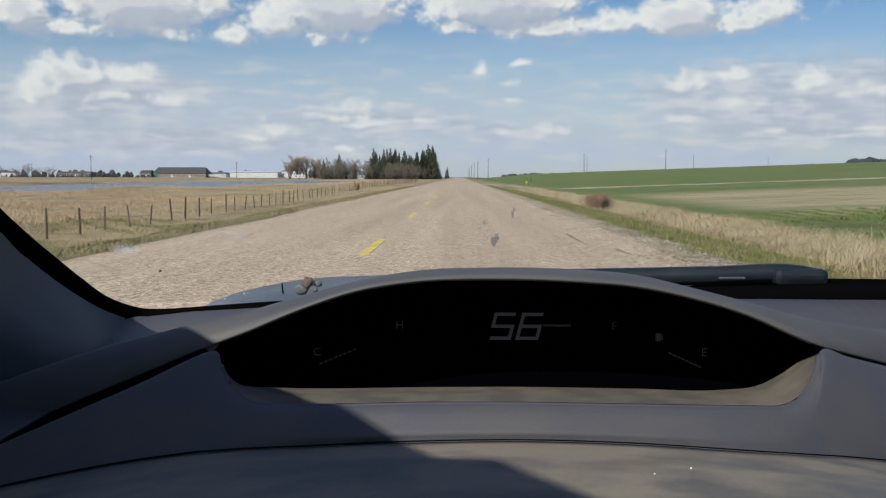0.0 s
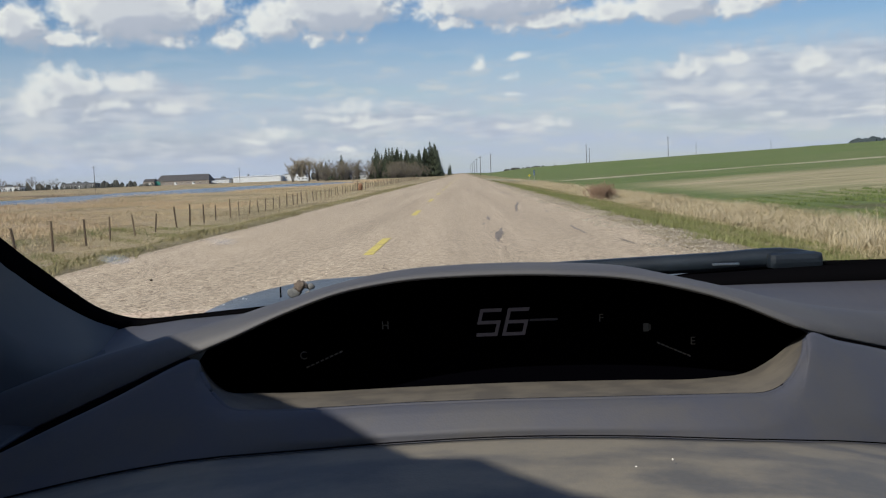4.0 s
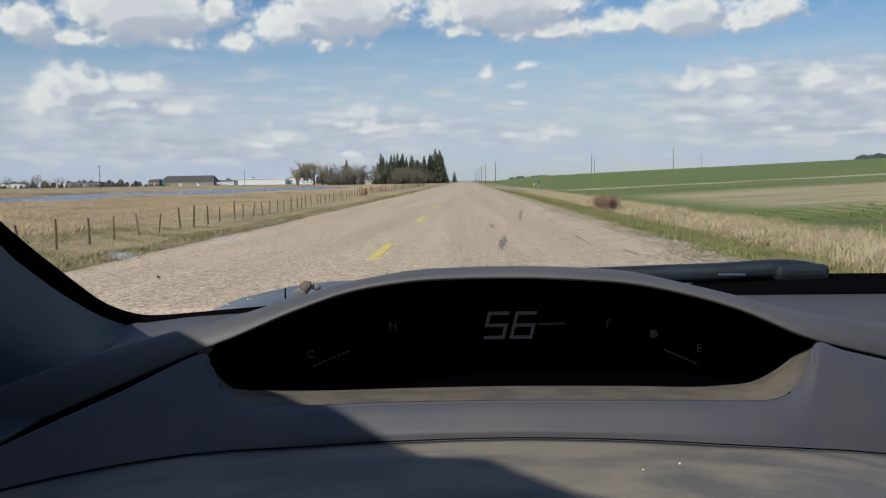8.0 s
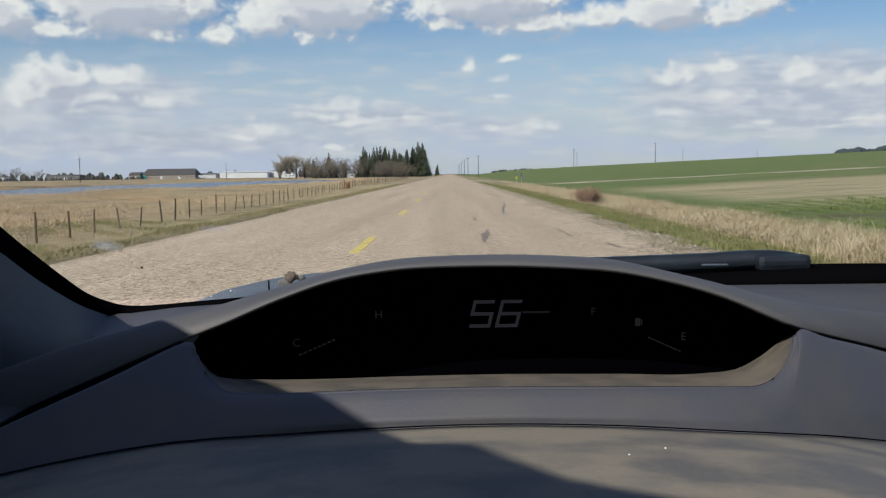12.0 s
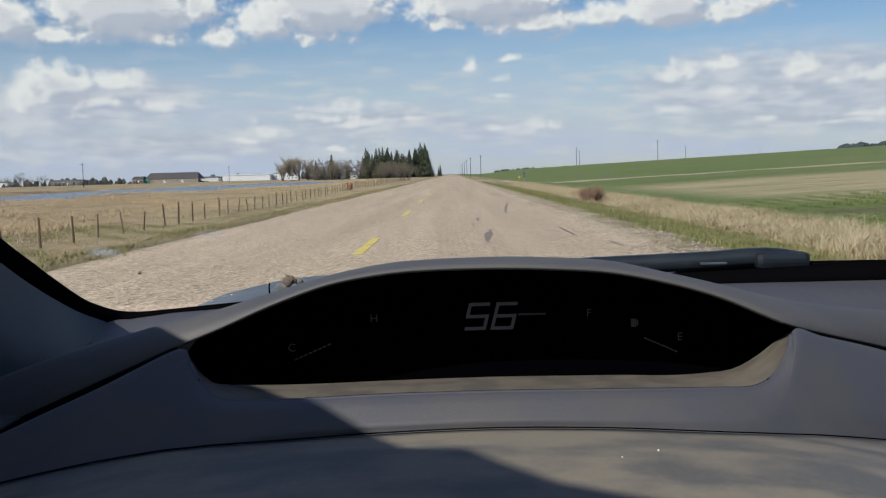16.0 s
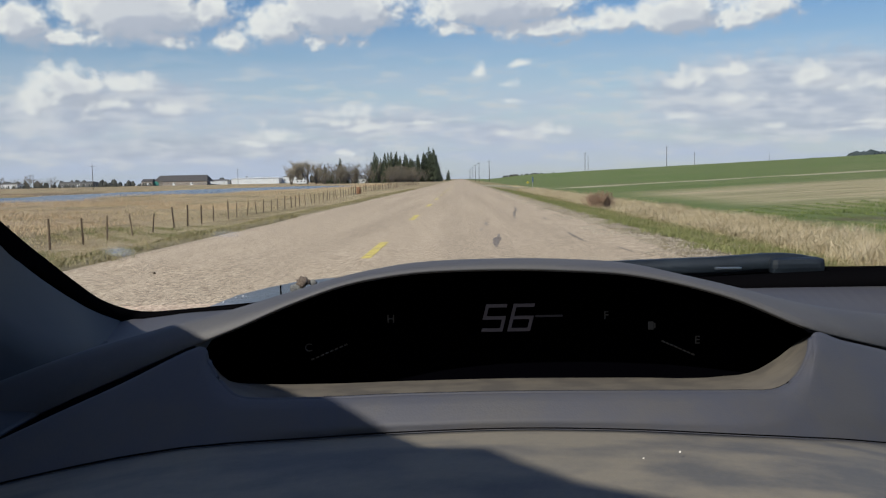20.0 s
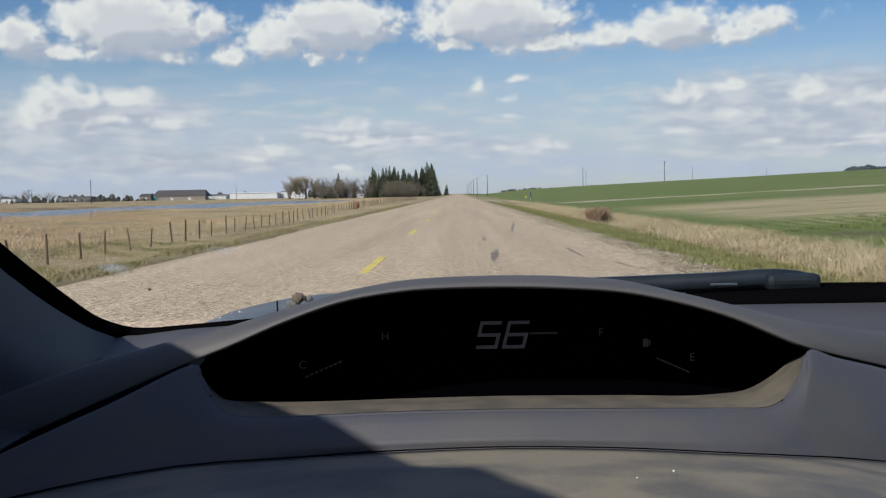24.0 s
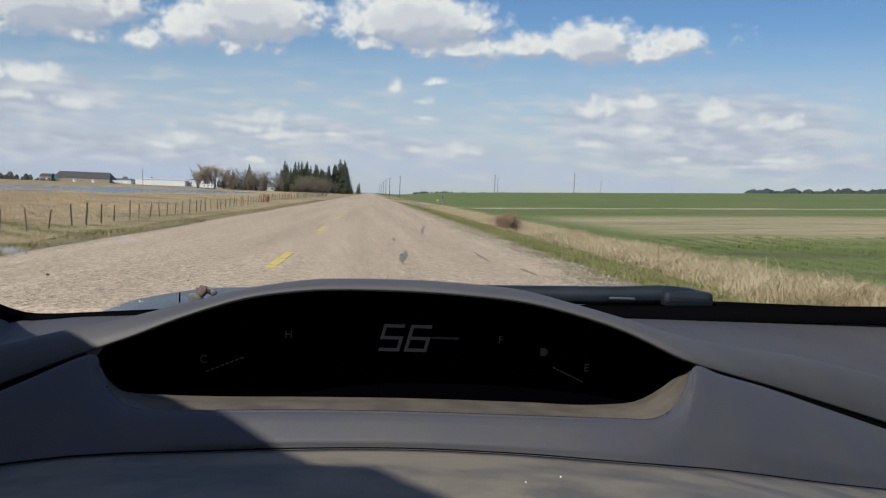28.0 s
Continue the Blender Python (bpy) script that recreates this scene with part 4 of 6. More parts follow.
for k, (x, y, z) in enumerate(((0.078, 0.45, 0.968), (0.096, 0.452, 0.9705))):
    bm = bmesh.new()
    bmesh.ops.create_icosphere(bm, subdivisions=1, radius=0.0006, matrix=Matrix.Translation((x, y, z - 0.007)))
    tagged(part("crumb", bm, M_SPECK), "tiny pale crumb lying on the dash pad", "crumb", "crumbs")


# ---- the land: one sheet, with road bed, ditches, ponds and a rising field ----
ROAD_L, ROAD_R = -5.25, 3.05
PONDS = [(-70, 300, 34, 165, -0.98), (-74, 8, 24, 62, -1.50)]      # x, y, half width, half length, level of the ponds


def smooth(v, a, b):
    t = np.clip((v - a) / (b - a), 0, 1)
    return t * t * (3 - 2 * t)


def wob(x, y, s, seed=0.0):
    """Cheap smooth unevenness from a few sines."""
    return (np.sin(x * 0.9 / s + 1.3 * np.sin(y * 0.53 / s + seed)) + np.sin(y * 1.1 / s + 1.7 * np.sin(x * 0.41 / s + 2 * seed)) + np.sin((x + y) * 0.67 / s + seed)) / 3


def pond_depth(x, y):
    d = np.full(np.shape(x), -1.0)
    for px, py, a, b, level in PONDS:
        d = np.maximum(d, 1 - np.sqrt(((x - px) / a) ** 2 + ((y - py) / b) ** 2) + 0.12 * wob(x, y, 6.0, px))
    return d


def land(x, y):
    x, y = np.asarray(x, float), np.asarray(y, float)
    left = np.maximum(0, ROAD_L - x)
    right = np.maximum(0, x - ROAD_R)
    zl = -0.95 * smooth(left, 0.3, 4.5) - 0.28 * smooth(left, 4.0, 12) + 0.12 * smooth(left, 12, 30) * wob(x, y, 5.0)
    zl = zl + 0.55 * smooth(left, 0, 6) * smooth(y, 70, 170) + 0.5 * smooth(left, 90, 300)
    zl = zl - 0.75 * smooth(pond_depth(x, y), -0.10, 0.18)
    zr = -0.50 * smooth(right, 0.4, 2.6) - 0.35 * smooth(right, 2.4, 5.5) + 0.036 * np.maximum(0, right - 6.5) + 0.06 * smooth(right, 1, 4) * wob(x, y, 2.0, 3)
    zr = zr - 0.02 * np.maximum(0, y - 750) * smooth(right, 20, 200)
    zr = zr + 0.45 * smooth(right, 0, 3) * smooth(8 - np.abs(y - 141), 0, 4.5) * (1 - smooth(right, 5, 12))   # the side road's approach
    zr = zr + 2.6 * smooth(right, 10, 60) * smooth(y, 160, 430) * (1 - smooth(y, 800, 1300))
    z = np.where(x < ROAD_L, zl, np.where(x > ROAD_R, zr, 0.0))
    return z - 0.02 * ((x > ROAD_L) & (x < ROAD_R))


def ground_material():
    m, n, l, b = material("prairie_ground", 0.95, 0, 0.2)
    tc = n.new("ShaderNodeTexCoord")
    sp = n.new("ShaderNodeSeparateXYZ"); l.new(tc.outputs["Object"], sp.inputs[0])

    def nz(scale, detail=5.0, stretch=None, rough=0.55):
        t = n.new("ShaderNodeTexNoise"); t.inputs["Scale"].default_value, t.inputs["Detail"].default_value, t.inputs["Roughness"].default_value = scale, detail, rough
        if stretch:
            mp = n.new("ShaderNodeMapping"); mp.inputs["Scale"].default_value = stretch
            l.new(tc.outputs["Object"], mp.inputs[0]); l.new(mp.outputs[0], t.inputs["Vector"])
        else:
            l.new(tc.outputs["Object"], t.inputs["Vector"])
        return t.outputs[0]

    def mth(op, a, c=0.0):
        k = n.new("ShaderNodeMath"); k.operation = op
        for i, v in ((0, a), (1, c)):
            if isinstance(v, (int, float)):
                k.inputs[i].default_value = v
            else:
                l.new(v, k.inputs[i])
        return k.outputs[0]

    def rng(v, a, c, lo=0.0, hi=1.0):
        k = n.new("ShaderNodeMapRange"); k.interpolation_type = "SMOOTHSTEP"
        for i, q in ((1, a), (2, c), (3, lo), (4, hi)):
            k.inputs[i].default_value = q
        l.new(v, k.inputs[0])
        return k.outputs[0]

    def mix(f, a, c):
        k = n.new("ShaderNodeMix"); k.data_type = "RGBA"
        for i, v in ((0, f), (6, a), (7, c)):
            if isinstance(v, tuple):
                k.inputs[i].default_value = (*v, 1)
            elif isinstance(v, (int, float)):
                k.inputs[i].default_value = v
            else:
                l.new(v, k.inputs[i])
        return k.outputs[2]

    x, y = sp.outputs[0], sp.outputs[1]
    wide, mid_n, fine = nz(0.035), nz(0.35), nz(6.0, 6.0, None, 0.7)
    xe = mth("ADD", x, mth("MULTIPLY", mth("SUBTRACT", nz(0.25), 0.5), 5.0))
    # dry meadow on the left and on the verges
    dry = mix(rng(fine, 0.3, 0.7), (0.27, 0.208, 0.115), (0.47, 0.38, 0.245))
    dry = mix(mth("MULTIPLY", rng(mid_n, 0.45, 0.65), 0.5), dry, (0.22, 0.21, 0.085))
    meadow_0 = mix(rng(nz(0.02, 3.0, (1, 0.35, 1)), 0.42, 0.6), dry, (0.36, 0.265, 0.165))
    plough = mth("MULTIPLY", rng(mth("ABSOLUTE", mth("SUBTRACT", mth("ADD", y, mth("MULTIPLY", mid_n, 10.0)), 250.0)), 34.0, 24.0), rng(xe, -88.0, -100.0))
    meadow_1 = mix(mth("MULTIPLY", rng(nz(0.12, 5.0, (1, 0.4, 1), 0.6), 0.46, 0.60), 0.75), meadow_0, (0.17, 0.14, 0.075))
    meadow_2 = mix(mth("MULTIPLY", rng(nz(0.8, 5.0, None, 0.65), 0.5, 0.7), 0.45), meadow_1, (0.54, 0.46, 0.32))
    meadow = mix(mth("MULTIPLY", plough, 0.85), meadow_2, (0.15, 0.115, 0.08))
    # young crop on the right: rows, bare and pale patches
    crop = mix(rng(fine, 0.25, 0.75), (0.088, 0.128, 0.036), (0.142, 0.195, 0.06))
    crop = mix(mth("MULTIPLY", rng(wide, 0.40, 0.7), 0.5), crop, (0.20, 0.195, 0.095))
    band = rng(mth("ABSOLUTE", mth("SUBTRACT", mth("ADD", y, mth("MULTIPLY", mid_n, 6.0)), 72.0)), 34.0, 14.0)
    bare = mth("MULTIPLY", mth("MULTIPLY", band, rng(x, 13.0, 19.0)), rng(nz(0.05, 4.0, (0.5, 1, 1)), 0.15, 0.4))
    bare = mth("MULTIPLY", bare, rng(nz(0.35, 6.0, (0.2, 1, 1), 0.65), 0.36, 0.56, 0.55, 1.0))
    crop = mix(mth("MULTIPLY", bare, 0.97), crop, (0.43, 0.355, 0.22))
    crop = mix(mth("MULTIPLY", rng(nz(0.5, 5.0, (0.08, 1, 1), 0.6), 0.52, 0.66), 0.45), crop, (0.24, 0.235, 0.105))
    crop = mix(mth("MULTIPLY", rng(nz(0.9, 5.0, (0.12, 1, 1), 0.6), 0.50, 0.36), 0.4), crop, (0.055, 0.085, 0.028))
    mud = mth("MULTIPLY", rng(nz(0.09, 4.0), 0.56, 0.66), rng(x, 40.0, 12.0))
    crop = mix(mth("MULTIPLY", mud, 0.6), crop, (0.10, 0.075, 0.05))
    green = mix(rng(fine, 0.3, 0.7), (0.115, 0.11, 0.04), (0.225, 0.195, 0.09))
    verge = mix(rng(mth("ADD", mid_n, mth("MULTIPLY", wide, 0.6)), 0.66, 0.9), green, dry)
    col = mix(rng(xe, -3.0, 3.0), meadow, verge)
    col = mix(rng(xe, 11.6, 13.2), col, crop)
    # gravel shoulder
    sh = mth("MULTIPLY", rng(xe, 1.8, 2.6), rng(xe, 4.6, 3.2))
    col = mix(mth("MULTIPLY", sh, rng(nz(1.3, 5.0, None, 0.7), 0.38, 0.58, 0.35, 1.0)), col, mix(rng(fine, 0.3, 0.7), (0.20, 0.155, 0.11), (0.48, 0.40, 0.30)))
    shl = mth("MULTIPLY", rng(xe, -7.2, -5.8), rng(xe, -3.0, -4.0))
    col = mix(mth("MULTIPLY", shl, 0.5), col, mix(mid_n, (0.15, 0.14, 0.07), (0.30, 0.24, 0.15)))
    tuft = nz(1.7, 6.0, None, 0.75)
    field = rng(xe, 11.6, 13.2, 1.0, 0.25)
    col = mix(mth("MULTIPLY", mth("MULTIPLY", rng(tuft, 0.50, 0.36), field), 0.55), col, (0.13, 0.105, 0.055))
    col = mix(mth("MULTIPLY", mth("MULTIPLY", rng(tuft, 0.54, 0.70), field), 0.5), col, (0.52, 0.45, 0.32))
    l.new(col, b.inputs["Base Color"])
    bp = n.new("ShaderNodeBump"); bp.inputs["Strength"].default_value, bp.inputs["Distance"].default_value = 0.7, 0.12
    l.new(fine, bp.inputs["Height"]); l.new(bp.outputs[0], b.inputs["Normal"])
    return m


def steps(*spans):
    out = []
    for a, c, d in spans:
        out += list(np.arange(a, c, d))
    return np.array(sorted(set(np.round(out, 3))))


gx = steps((-4500, -400, 300), (-400, -120, 20), (-120, -40, 4), (-40, -9, 1.5), (-9, -5, 0.5), (3.05, 12, 0.45), (12, 60, 3), (60, 400, 20), (400, 4501, 300))
gx = np.array(sorted(set(list(gx) + [ROAD_L, ROAD_L + 0.02, ROAD_R - 0.02, ROAD_R])))
gy = steps((-4500, -500, 400), (-500, 0, 5), (0, 60, 1.2), (60, 200, 3), (200, 500, 6), (500, 1000, 20), (1000, 4501, 250))
X, Y = np.meshgrid(gx, gy)
Z = land(X, Y)
nxs = len(gx)
idx = np.arange(len(gx) * len(gy)).reshape(len(gy), nxs)
quads = np.stack([idx[:-1, :-1], idx[:-1, 1:], idx[1:, 1:], idx[1:, :-1]], -1).reshape(-1, 4)
ground = pieces("ground", np.stack([X.ravel(), Y.ravel(), Z.ravel()], 1).tolist(), quads.tolist(), ground_material(), smooth=True)
tagged(ground, "dry tan meadow, grassy ditches and a rising green crop field", "ground", kind="structure")

M_WATER, wnn, wll, wbb = material("pond_water", 0.22, 0, 0.4)
wbb.inputs["Base Color"].default_value = (0.05, 0.075, 0.11, 1)
wt = wnn.new("ShaderNodeTexNoise"); wt.inputs["Scale"].default_value, wt.inputs["Detail"].default_value = 1.4, 4.0
wtc = wnn.new("ShaderNodeTexCoord"); wll.new(wtc.outputs["Object"], wt.inputs["Vector"])
wb = wnn.new("ShaderNodeBump"); wb.inputs["Strength"].default_value, wb.inputs["Distance"].default_value = 0.9, 0.14
wll.new(wt.outputs[0], wb.inputs["Height"]); wll.new(wb.outputs[0], wbb.inputs["Normal"])
for px, py, a, b, level in PONDS:
    ring = [(px + 1.25 * a * math.cos(t), py + 1.25 * b * math.sin(t), level) for t in np.linspace(0, 2 * math.pi, 49)[:-1]]
    tagged(pieces("water", ring, [list(range(48))], M_WATER), "rippled blue-grey pond in the dry meadow", "pond", kind="structure")


# ---- the road ----
def road_material():
    m, n, l, b = material("chip_seal_asphalt", 0.9, 0, 0.3)
    tc = n.new("ShaderNodeTexCoord")
    sp = n.new("ShaderNodeSeparateXYZ"); l.new(tc.outputs["Object"], sp.inputs[0])
    chips = n.new("ShaderNodeTexVoronoi"); chips.inputs["Scale"].default_value = 48.0
    stain = n.new("ShaderNodeTexNoise"); stain.inputs["Scale"].default_value, stain.inputs["Detail"].default_value = 1.0, 6.0
    mp = n.new("ShaderNodeMapping"); mp.inputs["Scale"].default_value = (1.3, 0.03, 1)
    spot = n.new("ShaderNodeTexNoise"); spot.inputs["Scale"].default_value, spot.inputs["Detail"].default_value, spot.inputs["Roughness"].default_value = 22.0, 5.0, 0.8
    l.new(tc.outputs["Object"], chips.inputs["Vector"]); l.new(tc.outputs["Object"], mp.inputs[0])
    l.new(mp.outputs[0], stain.inputs["Vector"]); l.new(tc.outputs["Object"], spot.inputs["Vector"])
    r1 = n.new("ShaderNodeValToRGB")
    e = r1.color_ramp.elements
    e[0].position, e[1].position = 0.05, 0.95
    e[0].color, e[1].color = (0.200, 0.152, 0.107, 1), (0.66, 0.530, 0.385, 1)
    e.new(0.35).color = (0.443, 0.350, 0.250, 1)
    hs = n.new("ShaderNodeSeparateColor"); l.new(chips.outputs["Color"], hs.inputs[0])
    l.new(hs.outputs[0], r1.inputs[0])
    mx = n.new("ShaderNodeMix"); mx.data_type = "RGBA"; mx.blend_type = "MULTIPLY"
    rr = n.new("ShaderNodeMapRange"); rr.inputs[1].default_value, rr.inputs[2].default_value, rr.inputs[3].default_value, rr.inputs[4].default_value = 0.35, 0.65, 0.88, 1.08
    l.new(stain.outputs[0], rr.inputs[0])
    mx.inputs[0].default_value = 1.0
    l.new(r1.outputs[0], mx.inputs[6]); l.new(rr.outputs[0], mx.inputs[7])
    m2 = n.new("ShaderNodeMix"); m2.data_type = "RGBA"; m2.blend_type = "MULTIPLY"; m2.inputs[0].default_value = 1.0
    r3 = n.new("ShaderNodeMapRange"); r3.inputs[1].default_value, r3.inputs[2].default_value, r3.inputs[3].default_value, r3.inputs[4].default_value = 0.3, 0.7, 0.86, 1.10
    l.new(spot.outputs[0], r3.inputs[0]); l.new(mx.outputs[2], m2.inputs[6]); l.new(r3.outputs[0], m2.inputs[7])
    dots = n.new("ShaderNodeTexVoronoi"); dots.inputs["Scale"].default_value = 26.0   # bare and bright clusters of chips
    md = n.new("ShaderNodeMapping"); md.inputs["Scale"].default_value = (1, 0.5, 1)
    l.new(tc.outputs["Object"], md.inputs[0]); l.new(md.outputs[0], dots.inputs["Vector"])
    ds = n.new("ShaderNodeSeparateColor"); l.new(dots.outputs["Color"], ds.inputs[0])
    dr = n.new("ShaderNodeValToRGB"); dr.color_ramp.interpolation = "CONSTANT"
    de = dr.color_ramp.elements
    de[0].color, de[1].position, de[1].color = (0.62, 0.60, 0.57, 1), 0.09, (0.95, 0.95, 0.95, 1)
    de.new(0.45).color = (1.0, 1.0, 1.0, 1)
    de.new(0.86).color = (1.20, 1.20, 1.19, 1)
    l.new(ds.outputs[1], dr.inputs[0])
    m4 = n.new("ShaderNodeMix"); m4.data_type = "RGBA"; m4.blend_type = "MULTIPLY"; m4.inputs[0].default_value = 0.85
    l.new(m2.outputs[2], m4.inputs[6]); l.new(dr.outputs[0], m4.inputs[7])
    l.new(m4.outputs[2], b.inputs["Base Color"])
    bp = n.new("ShaderNodeBump"); bp.inputs["Strength"].default_value, bp.inputs["Distance"].default_value = 0.35, 0.005
    l.new(chips.outputs["Distance"], bp.inputs["Height"]); l.new(bp.outputs[0], b.inputs["Normal"])
    return m


M_ROAD = road_material()
rnd = random.Random(4)
ys = list(np.arange(-480, 260, 2.0)) + list(np.arange(260, 1500, 20.0))
rv, rf = [], []
for j, yy in enumerate(ys):
    wl_, wr_ = 0.12 * math.sin(yy * 0.31) + 0.07 * math.sin(yy * 1.7), 0.14 * math.sin(yy * 0.27 + 2) + 0.08 * math.sin(yy * 1.3)
    fade = 0.0 if yy > 300 else 1.0
    cols = ((ROAD_L - 0.12 + wl_ * fade, -0.10), (ROAD_L + wl_ * fade, -0.008), ((ROAD_L + ROAD_R) / 2, 0.03), (ROAD_R + wr_ * fade, -0.008), (ROAD_R + 0.12 + wr_ * fade, -0.12))
    rv += [(x, yy, z) for x, z in cols]
    if j:
        o, p = 5 * (j - 1), 5 * j
        rf += [(o + k, o + k + 1, p + k + 1, p + k) for k in range(4)]
road = tagged(pieces("road", rv, rf, M_ROAD), "worn tan chip-seal country road running dead straight", "road", kind="structure")


def crown(x):
    c, h = (ROAD_L + ROAD_R) / 2, (ROAD_R - ROAD_L) / 2
    return 0.03 - 0.038 * abs(x - c) / h


M_YELLOW = surface("worn_yellow_paint", [(0.40, 0.32, 0.17), (0.60, 0.47, 0.12), (0.66, 0.53, 0.14)], 3, 0.85, 0, 0.3, 40, spread=(0.3, 0.65))


def strip(x0, x1, y0, y1, mat, name, parent, ny=2):
    v, f = [], []
    for j, yy in enumerate(np.linspace(y0, y1, ny)):
        a = 0.012 * math.sin(yy * 2.1)
        v += [(x0 + a, yy, crown(x0) + 0.002), (x0 + a, yy, crown(x0) + 0.006), (x1 + a, yy, crown(x1) + 0.006), (x1 + a, yy, crown(x1) + 0.002)]
        if j:
            o, p = 4 * (j - 1), 4 * j
            f += [(o + k, o + k + 1, p + k + 1, p + k) for k in range(3)]
    f += [(3, 2, 1, 0), (len(v) - 4, len(v) - 3, len(v) - 2, len(v) - 1)]
    return pieces(name, v, f, mat, parent)


CENTRE = -1.36
for k in range(-35, 40):
    y0 = 13.0 + 12.2 * k
    strip(CENTRE - 0.07, CENTRE + 0.07, y0, y0 + 3.3, M_YELLOW, "lane_dash", road)
strip(CENTRE - 0.34, CENTRE - 0.22, -480, -262, M_YELLOW, "lane_line", road, 110)

M_TAR = surface("crack_sealant", [(0.15, 0.122, 0.097), (0.27, 0.22, 0.175)], 4, 0.7, 0, 0.3, 60)


def crack(x, y, length, across=False, width=0.05, seed=0):
    r = random.Random(seed)
    v, f, a, px = [], [], 0.0, x
    n = max(9, int(length / 0.22))
    for j in range(n):
        s = length * j / (n - 1)
        a = 0.8 * a + 0.12 * (r.random() - 0.5) * 2
        w = width * (0.45 + 0.9 * r.random()) * min(1, 3 * (j + 0.4) / n, 3 * (n - j) / n)
        if across:
            cx, cy = x + s, y + a * 1.6
            lo, hi = (cx, cy - w), (cx, cy + w)
        else:
            px += a * 0.1
            lo, hi = (px - w, y + s), (px + w, y + s)
        v += [(*lo, crown(lo[0]) + 0.005), (*hi, crown(hi[0]) + 0.005)]
        if j:
            f.append((2 * j - 2, 2 * j - 1, 2 * j + 1, 2 * j))
    return pieces("crack_seal", v, f, M_TAR, road)


k = 0
for x, y, ln, w in ((0.50, 14.6, 3.6, 0.06), (0.56, 21.6, 1.6, 0.05), (0.35, 19.5, 0.9, 0.03), (1.45, 24.3, 12.0, 0.04), (2.08, 15.6, 3.2, 0.03), (2.15, 24.6, 1.6, 0.035), (2.42, 13.4, 1.4, 0.02), (0.45, 55, 12, 0.05),
                    (2.3, 44, 10, 0.05), (0.2, 70, 8, 0.06), (-2.9, 33, 5, 0.03)):
    crack(x, y, ln, False, w, k); k += 1
for y in range(-400, -150, 14):
    crack(0.2 + 0.5 * math.sin(y), y, 9 + 4 * math.sin(y * 3), False, 0.06, k); k += 1
for y in (112, 126, 190):
    crack(ROAD_L + 0.2, y, 7.6, True, 0.03, k); k += 1
crack(-4.6, 30, 3.2, True, 0.012, 90)

# side road of pale gravel, climbing away to the right
M_GRAVEL = surface("pale_gravel", [(0.23, 0.205, 0.13), (0.32, 0.285, 0.185), (0.39, 0.35, 0.24)], 0.5, 0.95, 0, 0.6, 9, dist=0.03)
sv, sf = [], []
xs = np.concatenate([np.linspace(2.7, 14, 24), np.linspace(15, 420, 80)])
for j, xx in enumerate(xs):
    flare = 6.0 * max(0, 1 - (xx - 2.7) / 7.0) ** 2
    for c in (-1, -0.5, 0, 0.5, 1):
        yy = 141 + c * (3.6 + flare) + 0.2 * math.sin(xx * 0.9 + c)
        sv.append((xx, yy, float(land(max(xx, ROAD_R + 0.01), yy)) + (0.07 if abs(c) < 1 else -0.06)))
    if j:
        o, p = 5 * (j - 1), 5 * j
        sf += [(o + q, p + q, p + q + 1, o + q + 1) for q in range(4)]
tagged(pieces("side_road", sv, sf, M_GRAVEL, smooth=True), "pale gravel side road joining from the green field", "road", kind="structure")


# loose stones and crumbled seal along the edge of the road
rs = np.random.default_rng(41)
n_st = 9000
gy_s = 8 + 75 * rs.random(n_st) ** 1.7
edge_x = 2.75 + 0.25 * np.sin(gy_s * 0.9) + 0.15 * np.sin(gy_s * 2.7)
gx_s = edge_x + np.abs(rs.normal(0, 0.42, n_st)) * (1 + 0.4 * np.sin(gy_s * 0.53))
far = np.abs(gy_s - 141) > 9
gx_s, gy_s = gx_s[far], gy_s[far]
gz_s = np.where(gx_s > ROAD_R, land(gx_s, gy_s), crown(gx_s)) + 0.002
size = 0.008 + 0.022 * rs.random(len(gx_s)) ** 2.5
stone = np.array([(1, 0, 0), (-1, 0, 0), (0, 1, 0), (0, -1, 0), (0, 0, 0.7), (0, 0, -0.5)])
tri = np.array([(0, 2, 4), (2, 1, 4), (1, 3, 4), (3, 0, 4), (2, 0, 5), (1, 2, 5), (3, 1, 5), (0, 3, 5)])
jit = 1 + 0.5 * (rs.random((len(gx_s), 6, 1)) - 0.5)
turn = rs.random(len(gx_s)) * 6.28
sv_ = stone[None] * jit * size[:, None, None]
sv_ = np.stack([sv_[..., 0] * np.cos(turn)[:, None] - sv_[..., 1] * np.sin(turn)[:, None], sv_[..., 0] * np.sin(turn)[:, None] + sv_[..., 1] * np.cos(turn)[:, None], sv_[..., 2]], -1)
sv_ = (sv_ + np.stack([gx_s, gy_s, gz_s], 1)[:, None]).reshape(-1, 3)
sf_ = (np.arange(len(gx_s))[:, None, None] * 6 + tri[None]).reshape(-1, 3)
M_STONE = surface("shoulder_stones", [(0.19, 0.155, 0.115), (0.33, 0.28, 0.215), (0.48, 0.42, 0.335)], 0.5, 0.9, 0, 0.0, 9, island=0.9)
tagged(pieces("loose_gravel", sv_.tolist(), sf_.tolist(), M_STONE), "loose pale stones and crumbs on the gravel shoulder", "gravel", kind="stuff")


